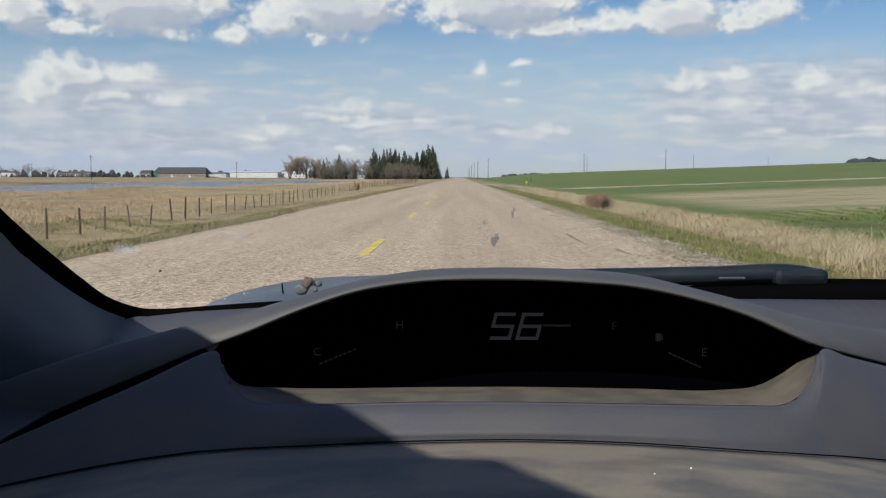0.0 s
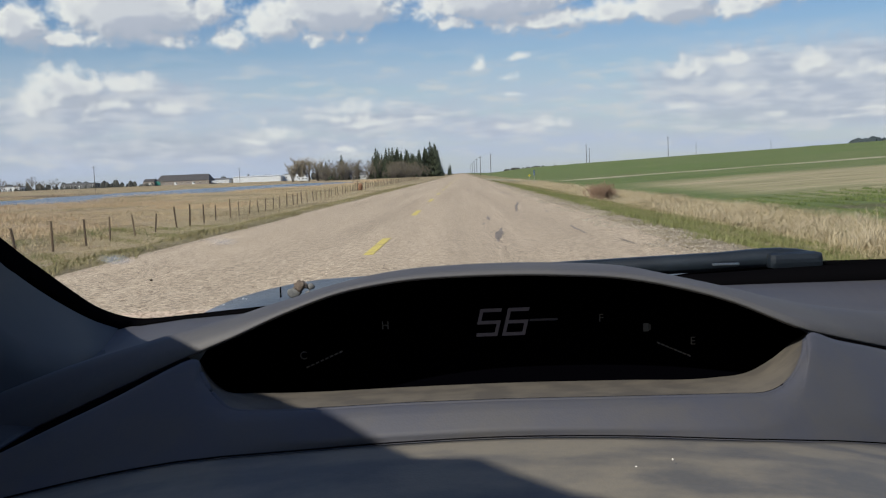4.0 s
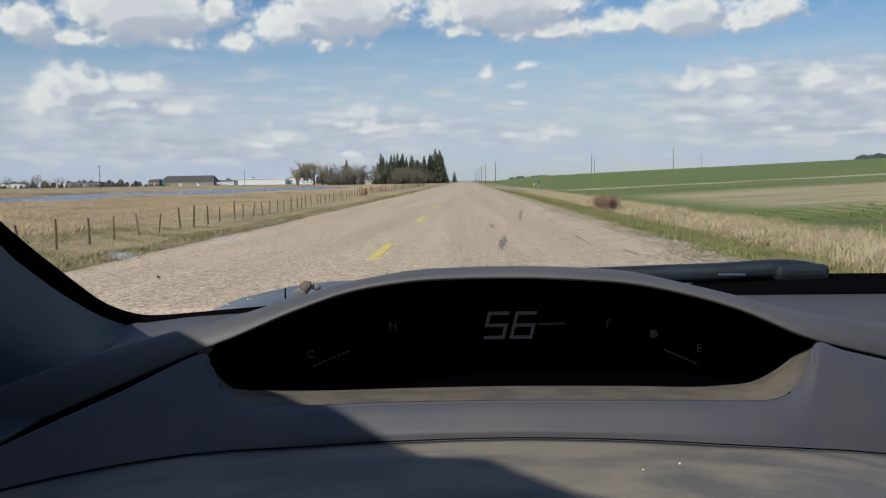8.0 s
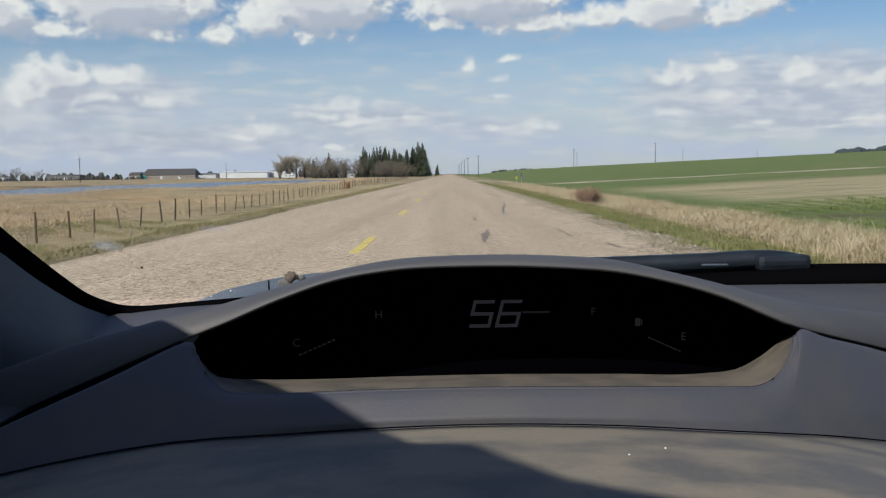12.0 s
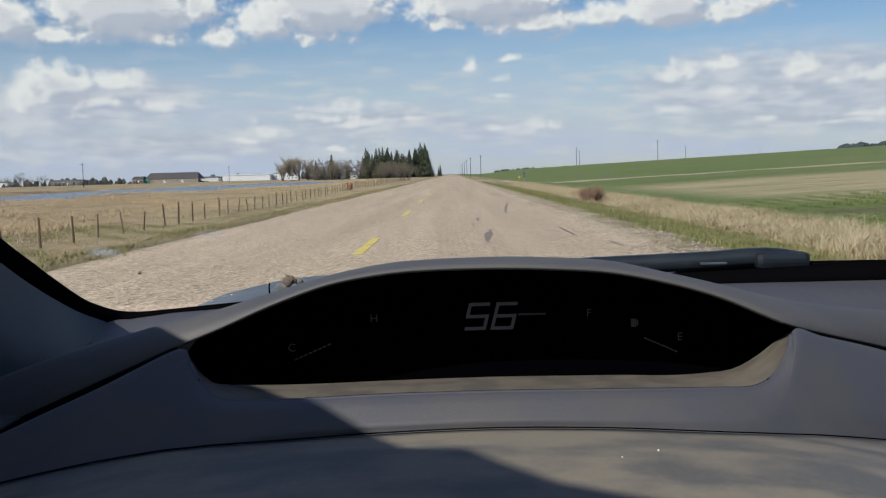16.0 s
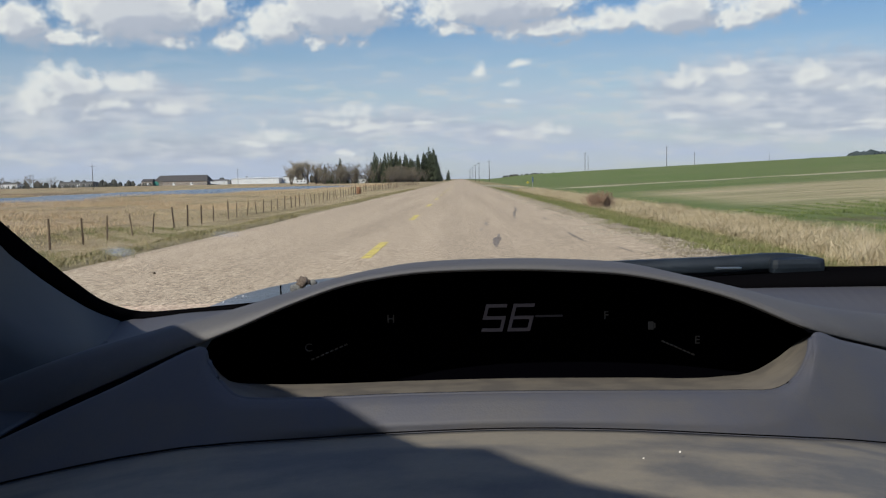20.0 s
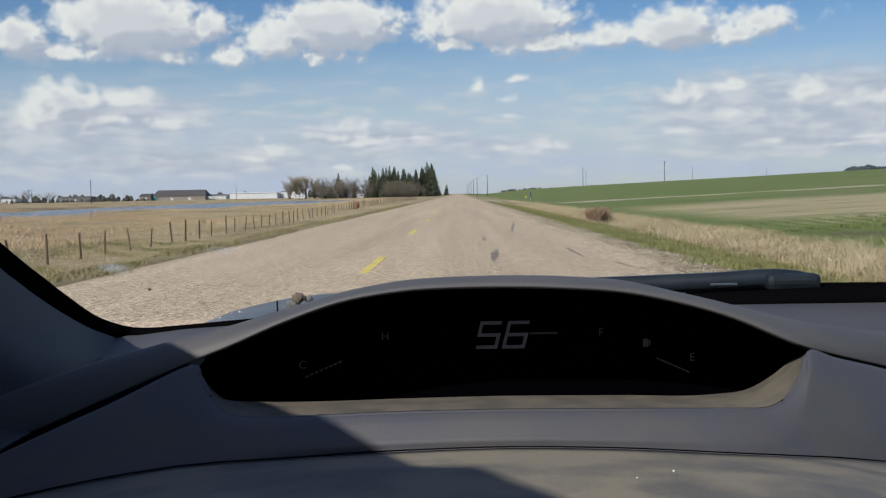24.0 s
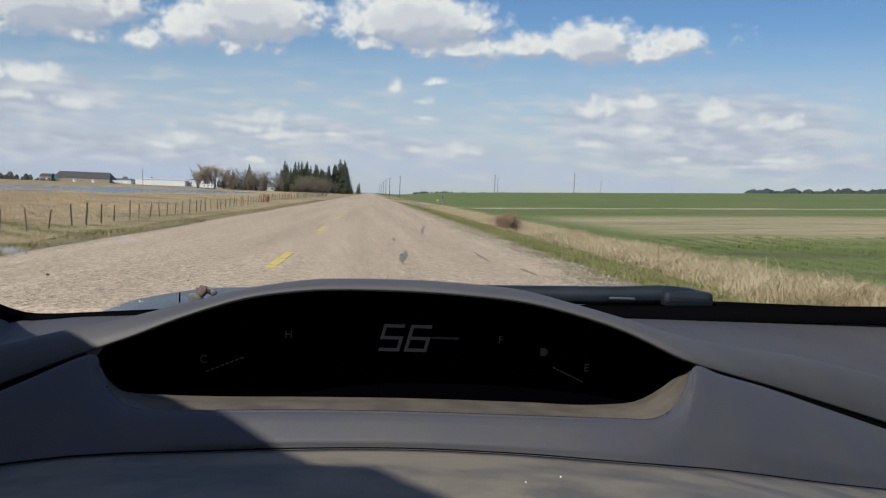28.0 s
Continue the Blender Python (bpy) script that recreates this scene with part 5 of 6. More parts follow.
# ---- grass and reeds ----
def blades(name, label, n, place, height, width, mat, seed, lean=0.35, min_z=None):
    """One object of n bent blades; place gives the roots, height their lengths."""
    r = np.random.default_rng(seed)
    x, y = place(r, n)
    keep = np.ones(len(x), bool)
    z = land(x, y)
    if min_z is not None:
        keep = z > min_z
    x, y, z = x[keep], y[keep], z[keep]
    n = len(x)
    h = height(r, n, x, y)
    w = width * (0.6 + 0.8 * r.random(n))
    a, q = r.random(n) * 2 * np.pi, r.random(n) * 2 * np.pi
    ln = lean * h * (0.3 + r.random(n))
    dx, dy = np.cos(a), np.sin(a)
    sx, sy = -np.sin(q) * w, np.cos(q) * w
    base = np.stack([x, y, z - 0.02], 1)
    m = base + np.stack([dx * ln * 0.35, dy * ln * 0.35, h * 0.6], 1)
    t = base + np.stack([dx * ln, dy * ln, h], 1)
    s = np.stack([sx, sy, np.zeros(n)], 1)
    v = np.stack([base - s, base + s, m + s * 0.8, m - s * 0.8, t], 1).reshape(-1, 3)
    me = bpy.data.meshes.new(name)
    k = np.arange(n)[:, None] * 5
    loops = np.concatenate([k + np.array([[0, 1, 2, 3]]), k + np.array([[3, 2, 4]])], 1).ravel()
    me.vertices.add(5 * n); me.vertices.foreach_set("co", v.ravel())
    me.loops.add(7 * n); me.loops.foreach_set("vertex_index", loops)
    me.polygons.add(2 * n)
    st = (np.arange(n)[:, None] * 7 + np.array([[0, 4]])).ravel()
    me.polygons.foreach_set("loop_start", st)
    me.update(calc_edges=True)
    return tagged(finish(name, me, mat), label, "grass", kind="stuff")


def straw(name, colors):
    return surface(name, colors, 0.3, 0.8, 0, 0.0, 2.0, 0.3, island=0.7)


M_STRAW = straw("dry_straw", [(0.29, 0.22, 0.125), (0.46, 0.365, 0.22), (0.60, 0.495, 0.32)])
M_REED = straw("bleached_reed", [(0.17, 0.125, 0.06), (0.42, 0.335, 0.195), (0.56, 0.47, 0.305), (0.68, 0.60, 0.42)])
M_PLUME = straw("pale_plume", [(0.36, 0.285, 0.175), (0.49, 0.405, 0.27), (0.62, 0.53, 0.38)])
M_STEM = straw("dark_dead_stem", [(0.085, 0.065, 0.035), (0.16, 0.125, 0.07), (0.23, 0.19, 0.11)])
M_RUST = straw("rusty_reed", [(0.34, 0.23, 0.14), (0.50, 0.37, 0.23), (0.60, 0.48, 0.31)])
M_GREEN = straw("spring_grass", [(0.10, 0.115, 0.034), (0.175, 0.185, 0.066), (0.29, 0.27, 0.125)])
M_EDGE = straw("dull_edge_grass", [(0.13, 0.12, 0.055), (0.24, 0.21, 0.10), (0.38, 0.32, 0.19)])
M_CROP = straw("young_crop", [(0.065, 0.10, 0.026), (0.13, 0.17, 0.045), (0.23, 0.25, 0.08)])


def spread(x0, x1, y0, y1, power=2.0, clump=0.0):
    """Roots between x0..x1, denser close to y0."""
    def f(r, n):
        y = y0 + (y1 - y0) * r.random(n) ** power
        x = x0 + (x1 - x0) * r.random(n)
        if clump:
            x = x + clump * np.sin(x * 3.1 + y * 1.7) * r.random(n)
            y = y + clump * np.sin(y * 2.3 - x * 2.9) * r.random(n)
        return x, y
    return f


def off_side_road(f):
    def g(r, n):
        x, y = f(r, n)
        k = np.abs(y - 141) > 5 + 6 * np.maximum(0, 1 - (x - 3) / 7) ** 2
        return x[k], y[k]
    return g


blades("tall_reeds", "tall bleached reeds and dry grass in the roadside ditch", 120000, off_side_road(spread(7.7, 11.0, 10, 190, 1.55, 0.6)), lambda r, n, x, y: (0.10 + 0.40 * r.random(n) ** 1.5) * np.clip(0.85 + 0.45 * wob(x, y, 0.45, 4) + 0.4 * wob(x, y, 1.6, 2), 0.25, 1.5) * (0.35 + 0.65 * smooth(x, 7.6, 8.7)), 0.005, M_REED, 1, 1.25)
blades("reed_plumes", "pale feathery plumes over the ditch reeds", 26000, off_side_road(spread(8.2, 10.8, 10, 150, 1.6, 0.7)), lambda r, n, x, y: (0.28 + 0.30 * r.random(n)) * np.clip(0.8 + 0.6 * wob(x, y, 0.8, 9), 0.2, 1.4), 0.0065, M_PLUME, 15, 0.9)
blades("dark_stems", "dark brown dead stems between the ditch reeds", 26000, off_side_road(spread(7.7, 11.0, 10, 150, 1.6, 0.7)), lambda r, n, x, y: (0.12 + 0.22 * r.random(n)) * np.clip(0.8 + 0.6 * wob(x, y, 0.6, 11), 0.1, 1.4), 0.006, M_STEM, 16, 1.2)
blades("verge_grass", "short green and straw grass on the road verge", 120000, off_side_road(spread(3.6, 8.2, 8, 120, 1.7, 0.5)), lambda r, n, x, y: (0.05 + 0.12 * r.random(n)) * np.clip(0.8 + 0.5 * wob(x, y, 0.7, 1), 0.3, 1.3), 0.0045, M_GREEN, 2, 0.7)
blades("ditch_grass", "dull green grass between the reeds of the ditch", 30000, off_side_road(spread(6.0, 11.4, 9, 130, 1.6, 0.9)), lambda r, n, x, y: (0.10 + 0.20 * r.random(n)) * np.clip(0.7 + 0.7 * wob(x, y, 1.3, 3), 0.1, 1.4), 0.006, M_EDGE, 13, 1.0)
blades("verge_straw", "dry straw lying between the green verge grass", 12000, off_side_road(spread(7.2, 12.4, 8, 160, 1.7, 0.8)), lambda r, n, x, y: 0.08 + 0.22 * r.random(n), 0.005, M_STRAW, 3, 1.1)
blades("meadow_straw", "dry tan meadow grass beside the fence", 120000, spread(-26, -5.6, 12, 150, 1.7, 0.9), lambda r, n, x, y: (0.03 + 0.13 * r.random(n) ** 2) * np.clip(0.8 + 0.6 * wob(x, y, 0.9, 2), 0.2, 1.5) * (0.5 + 0.5 * smooth(-x, 6, 9)), 0.005, M_STRAW, 4, 0.8)
blades("meadow_tufts", "darker matted tufts in the dry meadow", 42000, spread(-30, -6.2, 12, 130, 1.6, 0.9), lambda r, n, x, y: (0.03 + 0.14 * r.random(n)) * np.clip(0.3 + 1.1 * wob(x, y, 0.7, 12), 0.02, 1.4), 0.006, M_STEM, 17, 1.0)
blades("far_meadow_straw", "sparse dry grass tufts across the meadow", 50000, spread(-50, -16, 34, 230, 1.3, 1.4), lambda r, n, x, y: (0.08 + 0.22 * r.random(n)) * np.clip(0.6 + 0.7 * wob(x, y, 2.2, 6), 0.1, 1.4), 0.016, M_STRAW, 10, 0.8)
blades("edge_grass", "dull green and straw grass creeping over the road edge", 30000, spread(-7.1, -5.2, 11, 110, 1.6, 0.25), lambda r, n, x, y: (0.03 + 0.09 * r.random(n)) * np.clip(0.8 + 0.7 * wob(x, y, 0.8, 7), 0.1, 1.4), 0.007, M_EDGE, 9, 0.9)
blades("meadow_green", "sparse green grass in the dry verge", 60000, spread(-21, -7.0, 12, 52, 1.1, 0.9), lambda r, n, x, y: (0.04 + 0.10 * r.random(n)) * np.clip(0.75 + 0.7 * wob(x, y, 1.6, 8), 0.1, 1.4), 0.006, M_GREEN, 5, 0.7)
def pond_margin(r, n):
    x, y = -105 + 85 * r.random(n), 30 + 420 * r.random(n)
    d = pond_depth(x, y)
    k = (d > -0.32) & (d < 0.10) & (wob(x, y, 3.0, 2) + 0.6 * r.random(len(x)) > 0.05)
    return x[k], y[k]


blades("pond_reeds", "rusty cattail reeds standing round the ponds", 120000, pond_margin, lambda r, n, x, y: (0.2 + 0.5 * r.random(n)) * np.clip(0.8 + 0.5 * wob(x, y, 4.0, 5), 0.3, 1.3), 0.016, M_RUST, 6, 0.4)
blades("reed_patches", "reddish dry reed patches in the wet meadow", 44000, lambda r, n: ((lambda x, y: (x[wob(x, y, 3.5, 1) > 0.15], y[wob(x, y, 3.5, 1) > 0.15]))(-52 + 32 * r.random(n), 42 + 80 * r.random(n))), lambda r, n, x, y: 0.12 + 0.34 * r.random(n), 0.010, M_RUST, 8, 0.7)
blades("crop_rows", "young green crop sown in rows", 60000, lambda r, n: ((lambda x, y: (np.round(x / 1.1) * 1.1 + 0.3 * r.random(n), y))(12.6 + 42 * r.random(n), 20 + 28 * r.random(n) ** 1.2)), lambda r, n, x, y: (0.06 + 0.13 * r.random(n)) * np.clip(0.8 + 0.6 * wob(x, y, 1.2, 3), 0.2, 1.4), 0.012, M_CROP, 7, 0.6)

# ---- fence ----
M_POST = surface("weathered_post_wood", [(0.05, 0.034, 0.022), (0.11, 0.077, 0.05), (0.23, 0.175, 0.12)], 3, 0.9, 0, 0.5, 40, stretch=(1, 1, 0.15), obj=0.5)
M_WIRE = plain("rusty_wire", (0.10, 0.07, 0.05), 0.6, 0.6)
FENCE_X = -14.9
fence = empty("fence", "weathered round wooden posts with sagging wire along the meadow", "fence")
post_meshes = []
for k in range(4):
    r = random.Random(k)
    rr = 0.036 + 0.010 * k / 3
    bm = tube(bmesh.new(), [(0, 0, -0.3), (0.005, 0, 0.3), (0, 0.006, 0.75), (0.004, 0, 1.0 + 0.03 * k)], [rr * 1.05, rr, rr * 0.96, rr * 0.9], 8)
    me = bpy.data.meshes.new("post"); bm.to_mesh(me); bm.free(); me.materials.append(M_POST)
    post_meshes.append(me)
rnd = random.Random(12)
tops, y = [], -60.0
while y < 330:
    ob = new("post", post_meshes[rnd.randrange(4)])
    px = FENCE_X + rnd.uniform(-0.12, 0.12)
    lx, ly = rnd.gauss(0, 3.5), rnd.gauss(0, 3.5)
    ob.matrix_world = pose(px, y, float(land(px, y)), lx, ly, rnd.uniform(0, 360)) @ Matrix.Scale(rnd.uniform(0.86, 1.12), 4)
    ob.parent = fence
    tops.append((px, y, float(land(px, y))))
    y += 2.85 + rnd.uniform(-0.35, 0.35)
for hgt in (0.45, 0.85):
    bm = bmesh.new()
    pts = []
    for a, c in zip(tops, tops[1:]):
        pts += [(a[0], a[1], a[2] + hgt), ((a[0] + c[0]) / 2, (a[1] + c[1]) / 2, (a[2] + c[2]) / 2 + hgt - 0.04)]
    part("wire", tube(bm, pts, [0.0025] * len(pts), 3), M_WIRE, fence)


# ---- trees ----
M_BARK = surface("grey_brown_bark", [(0.06, 0.05, 0.042), (0.15, 0.13, 0.11), (0.22, 0.20, 0.17)], 3, 0.95, 0, 0.5, 30, stretch=(1, 1, 0.2))
M_TWIG = surface("bare_twigs", [(0.10, 0.085, 0.065), (0.20, 0.17, 0.125), (0.25, 0.22, 0.13)], 0.4, 0.95, 0, 0.0, 8, island=0.3, obj=0.4)
M_NEEDLE = surface("spruce_needles", [(0.026, 0.036, 0.022), (0.058, 0.072, 0.042), (0.105, 0.115, 0.068)], 0.6, 0.9, 0, 0.0, 8, 0.2, island=0.5, obj=0.3)
M_BUD = surface("budding_twigs", [(0.22, 0.185, 0.125), (0.33, 0.28, 0.19), (0.43, 0.37, 0.26)], 0.4, 0.95, 0, 0.0, 8, island=0.4)


def spruce(seed, h=18.0, w=3.2):
    """A tapered trunk and whorls of drooping, needled branches."""
    r = random.Random(seed)
    root = empty("spruce", "dark green spruce tree with drooping branches", "spruce", "spruce windbreak")
    part("trunk", tube(bmesh.new(), [(0, 0, -0.3), (0.1, 0, h * 0.4), (0, 0.05, h * 0.97)], [0.26, 0.17, 0.02], 7), M_BARK, root, "", True)
    v, f = [], []
    z = 0.9
    while z < h:
        t = z / h
        reach = w * (1 - t) ** 0.8 * (0.75 + 0.4 * r.random()) + 0.12
        for _ in range(max(6, int(15 * (1 - t)) + 4)):
            a, L = r.random() * 6.283, reach * r.uniform(0.6, 1.12)
            c, s = math.cos(a), math.sin(a)
            droop = r.uniform(0.12, 0.42) * L
            for side in range(4):
                p0 = r.uniform(0.05, 0.75)
                p1 = min(1.0, p0 + r.uniform(0.3, 0.5))
                spread_ = r.uniform(-0.32, 0.32) * L
                wd = (0.22 + 0.2 * r.random()) * (0.5 + 0.5 * (1 - t))
                b0 = Vector((c * L * p0, s * L * p0, z - droop * p0 ** 1.5))
                b1 = Vector((c * L * p1 - s * spread_, s * L * p1 + c * spread_, z - droop * p1 ** 1.5 - r.uniform(0.05, 0.35)))
                k = len(v)
                o = Vector((-s * wd, c * wd, r.uniform(-0.1, 0.1)))
                v += [b0 - o, b0 + o, b1 + o * 0.35, b1 - o * 0.35 + Vector((0, 0, -0.12))]
                f.append((k, k + 1, k + 2, k + 3))
        z += 0.30 + 0.35 * (1 - t) * r.random() + h * 0.006
    pieces("crown", [tuple(q) for q in v], f, M_NEEDLE, root)
    return root


def bare_tree(seed, h=9.0, spread_=0.55, levels=4, forks=3, label="bare leafless tree with fine grey twigs", leaf=None, name="bare_tree", lean=0.05, group="roadside bare trees", stems=1, twigs=3):
    r = random.Random(seed)
    root = empty(name, label, "tree", group)
    trunk, limbs, v, f = bmesh.new(), bmesh.new(), [], []

    def grow(p, d, length, rad, level):
        pts, q, dd = [p], p, d.copy()
        for _ in range(3):
            dd = (dd + Vector((r.gauss(0, 0.13), r.gauss(0, 0.13), r.gauss(0.05, 0.08)))).normalized()
            q = q + dd * length / 3
            pts.append(q)
        if level < 3:
            tube(trunk if level == 0 else limbs, pts, [rad, rad * 0.85, rad * 0.7, rad * 0.5], 6 if level == 0 else 4)
        else:
            for a, b in zip(pts, pts[1:]):
                k = len(v)
                o = Vector((r.gauss(0, 1), r.gauss(0, 1), 0)).normalized() * rad
                v.extend([a - o, a + o, b + o * 0.6, b - o * 0.6])
                f.append((k, k + 1, k + 2, k + 3))
        if level >= levels:
            return
        n = (forks + 3 if level == 0 else forks) + r.randrange(2) + (twigs if level == levels - 1 else 0)
        for i in range(n):
            t = (0.30 + 0.70 * (i + r.random()) / n) if level == 0 else r.uniform(0.25, 1.0)
            j = min(int(t * 3), 2)
            o = pts[j].lerp(pts[j + 1], t * 3 - j)
            side = Vector((r.gauss(0, 1), r.gauss(0, 1), r.uniform(-0.1, 0.4))).normalized()
            nd = (dd * (1 - spread_) + side * spread_ * r.uniform(0.7, 1.2) + Vector((0, 0, 0.25))).normalized()
            grow(o, nd, length * r.uniform(0.38, 0.62) * (1 if level else 0.8), rad * 0.48, level + 1)

    for s in range(stems):
        off = Vector((r.uniform(-0.5, 0.5), r.uniform(-0.5, 0.5), 0)) * (stems > 1)
        grow(Vector((0, 0, -0.2)) + off, Vector((r.gauss(0, lean) + off.x * 0.5, r.gauss(0, lean) + off.y * 0.5, 1)).normalized(), h * r.uniform(0.7, 0.85) if stems == 1 else h * r.uniform(0.5, 0.7), h * 0.013 + 0.03, 0)
    part("trunk", trunk, M_BARK, root, "", True)
    part("limbs", limbs, M_BARK, root)
    if f:
        pieces("twigs", [tuple(q) for q in v], f, leaf or M_TWIG, root)
    return root


def put(ob, x, y, s=1.0, turn=None, z=None):
    ob.matrix_basis = pose(x, y, float(land(x, y)) - 0.05 if z is None else z, 0, 0, random.uniform(0, 360) if turn is None else turn) @ Matrix.Scale(s, 4)
    return ob


random.seed(21)
sp_kinds = [spruce(s, 20.0, 4.6 + 0.45 * s) for s in range(5)]
for k, ob in enumerate(sp_kinds):
    put(ob, -34 - 9 * k, 735 + 8 * k, 1.05 + 0.05 * k)


def spruce_at(x, y, s):
    ob = copy_thing(random.choice(sp_kinds), Matrix())
    put(ob, x, y, s)
    return ob


for k in range(84):                                   # the farm's windbreak
    f = k / 83
    spruce_at(-21 - 47 * f + random.uniform(-2, 2), 700 + 70 * random.random() - 20 * f, (0.84 + 0.30 * abs(math.sin(6.3 * f + 0.9))) * random.uniform(0.68, 1.04) if f > 0.12 else random.uniform(0.95, 1.2))
for x, y, s in ((-19.5, 690, 1.15), (-20.5, 700, 1.25), (-22, 696, 1.1), (-24, 705, 1.3), (-19, 715, 1.0), (-90, 705, 0.95), (-88.5, 690, 0.8), (-101, 700, 0.75), (-99, 694, 0.62), (-94, 690, 0.5), (-84, 690, 0.55), (-78, 700, 0.6), (-13.5, 1000, 0.62), (-15, 1004, 0.5)):
    spruce_at(x, y, s)
for k in range(9):                                    # two clumps in the green field behind
    spruce_at(150 + 4.5 * k + random.uniform(-2, 2), 152 + random.uniform(-9, 9), random.uniform(0.8, 1.15))
for k in range(11):
    spruce_at(205 + 5 * k + random.uniform(-2, 2), 160 + random.uniform(-8, 8), random.uniform(0.9, 1.25))

big = bare_tree(3, 16.0, 0.6, 4, 4, "wide budding poplar clump with a hazy crown", M_BUD, "budding_tree", 0.1, "farmyard trees", 5, 6)
put(big, -118, 690, 1.25)
for x, y, s in ((-126, 700, 1.0), (-108, 705, 1.15), (-121, 715, 1.2), (-113, 695, 1.2), (-124, 690, 0.85), (-105, 698, 0.95), (-102, 704, 0.7)):
    put(copy_thing(big, Matrix()), x, y, s)
brush = bare_tree(5, 9.0, 0.62, 4, 4, "grey-brown leafless brush tree in the farmyard", M_TWIG, "brush_tree", 0.1, "farmyard brush", 3, 4)
put(brush, -88, 690, 1.1)
for k in range(66):
    bx = -24 - 80 * random.random()
    put(copy_thing(brush, Matrix()), bx, 664 + 34 * random.random(), random.uniform(0.6, 1.15) if k % 2 else random.uniform(1.0, 1.5) * (1.3 if bx < -62 else 1.0))

for x, y, s in ((-455, 930, 1.5), (-446, 940, 1.3), (-437, 950, 1.7), (-425, 945, 1.2), (-418, 960, 1.4), (-350, 1100, 0.9), (-200, 1180, 1.0), (-185, 1175, 1.2)):
    put(copy_thing(brush, Matrix()), x, y, s)
aspen = bare_tree(11, 14.0, 0.42, 4, 3, "tall leafless aspen standing by the fence", M_TWIG, "aspen", 0.03, "roadside aspens")
put(aspen, -28, -244, 1.0)
for x, y, s in ((-31, -247, 0.9), (-27, -240, 1.05), (-24.5, -236, 0.95), (-33, -250, 0.98), (-26, -232, 0.6), (-23, -228, 0.65), (-35, -254, 0.7)):
    put(copy_thing(aspen, Matrix()), x, y, s)
willow = bare_tree(17, 7.0, 0.6, 4, 3, "spreading leafless willow with forked stems", M_TWIG, "willow", 0.15, "roadside willows", 2)
put(willow, -36, -262, 1.0)
for x, y, s in ((-44, -270, 1.1), (-55, -268, 1.0), (-62, -275, 1.15), (-72, -272, 0.9), (-50, -285, 1.0)):
    put(copy_thing(willow, Matrix()), x, y, s)

bush = bare_tree(29, 6.0, 0.5, 3, 4, "reddish-brown leafless bush among the ditch reeds", None, "bush", 0.45, "", 16, 3)
put(bush, 7.9, 55, 0.22)
for x, y, s in ((8.5, 55.4, 0.20), (7.5, 55.6, 0.17)):
    put(copy_thing(bush, Matrix()), x, y, s)
M_BUSH = surface("brown_bush_twigs", [(0.24, 0.15, 0.10), (0.38, 0.26, 0.18)], 2, 0.9, 0, 0, 20, island=0.3)
for c in bush.children:
    c.data.materials.clear(); c.data.materials.append(M_BUSH)

# ---- roadside things ----
M_RUSTY = surface("rusty_steel", [(0.13, 0.06, 0.035), (0.26, 0.13, 0.07), (0.32, 0.19, 0.12)], 6, 0.85, 0.2, 0.4, 60)
drum = empty("rusty_drum", "rust-brown dented drum leaning at the fence", "drum", at=(-14.6, 134, float(land(-14.6, 134))))
bm = bmesh.new()
tube(bm, [(0, 0, -0.03), (0, 0, 0.3), (0.02, 0, 0.6), (0.03, 0.02, 0.95)], [0.32, 0.33, 0.32, 0.33], 16)
part("barrel", bm, M_RUSTY, drum, "", True)
for z in (0.3, 0.62):
    part("hoop", tube(bmesh.new(), [(0.01, 0, z - 0.02), (0.01, 0, z), (0.012, 0, z + 0.02)], [0.332, 0.345, 0.332], 16), M_RUSTY, drum)
part("stake", tube(bmesh.new(), [(-0.45, 0.1, -0.2), (-0.38, 0.1, 1.3)], [0.05, 0.045], 7), M_POST, drum, "leaning wooden stake")

M_STEEL = plain("galvanised_steel", (0.45, 0.45, 0.44), 0.45, 0.8)
M_SIGN_BLUE = surface("blue_sign_sheet", [(0.05, 0.13, 0.42), (0.06, 0.16, 0.48)], 5, 0.4, 0, 0, 50)
M_WHITE = surface("white_sheet", [(0.70, 0.70, 0.69), (0.82, 0.82, 0.80)], 4, 0.5, 0, 0.05, 60)
sx, sy = 8.9, 119.5
sign = empty("road_sign", "small blue-and-white service sign on a thin post", "sign", at=(sx, sy, float(land(sx, sy))))
sign.rotation_euler = (0, 0, radians(62))
part("sign_post", box((-0.025, 0, -0.4), (0.025, 0.04, 1.95), 0.004), M_STEEL, sign)
part("sign_board", box((-0.19, -0.012, 1.35), (0.19, 0.0, 1.95), 0.003), M_SIGN_BLUE, sign)
part("upper_bar", box((-0.12, -0.018, 1.74), (0.12, -0.012, 1.84)), M_WHITE, sign, "white bar of unreadable writing")
part("lower_bar", box((-0.14, -0.018, 1.46), (0.14, -0.012, 1.54)), M_WHITE, sign, "white bar of unreadable writing")
M_SIGN_Y = surface("yellow_sign_sheet", [(0.5, 0.42, 0.03), (0.62, 0.5, 0.05)], 5, 0.5, 0, 0, 50)
sx, sy = 10.4, 150
mk = empty("marker_sign", "small yellow-green marker sign on a thin post", "sign", at=(sx, sy, float(land(sx, sy))))
part("sign_post", box((-0.02, 0, -0.3), (0.02, 0.03, 1.25), 0.004), M_STEEL, mk)
part("sign_board", box((-0.15, -0.01, -0.15), (0.15, 0.0, 0.15), 0.003, pose(0, 0, 1.12, 0, 45, 0)), M_SIGN_Y, mk)

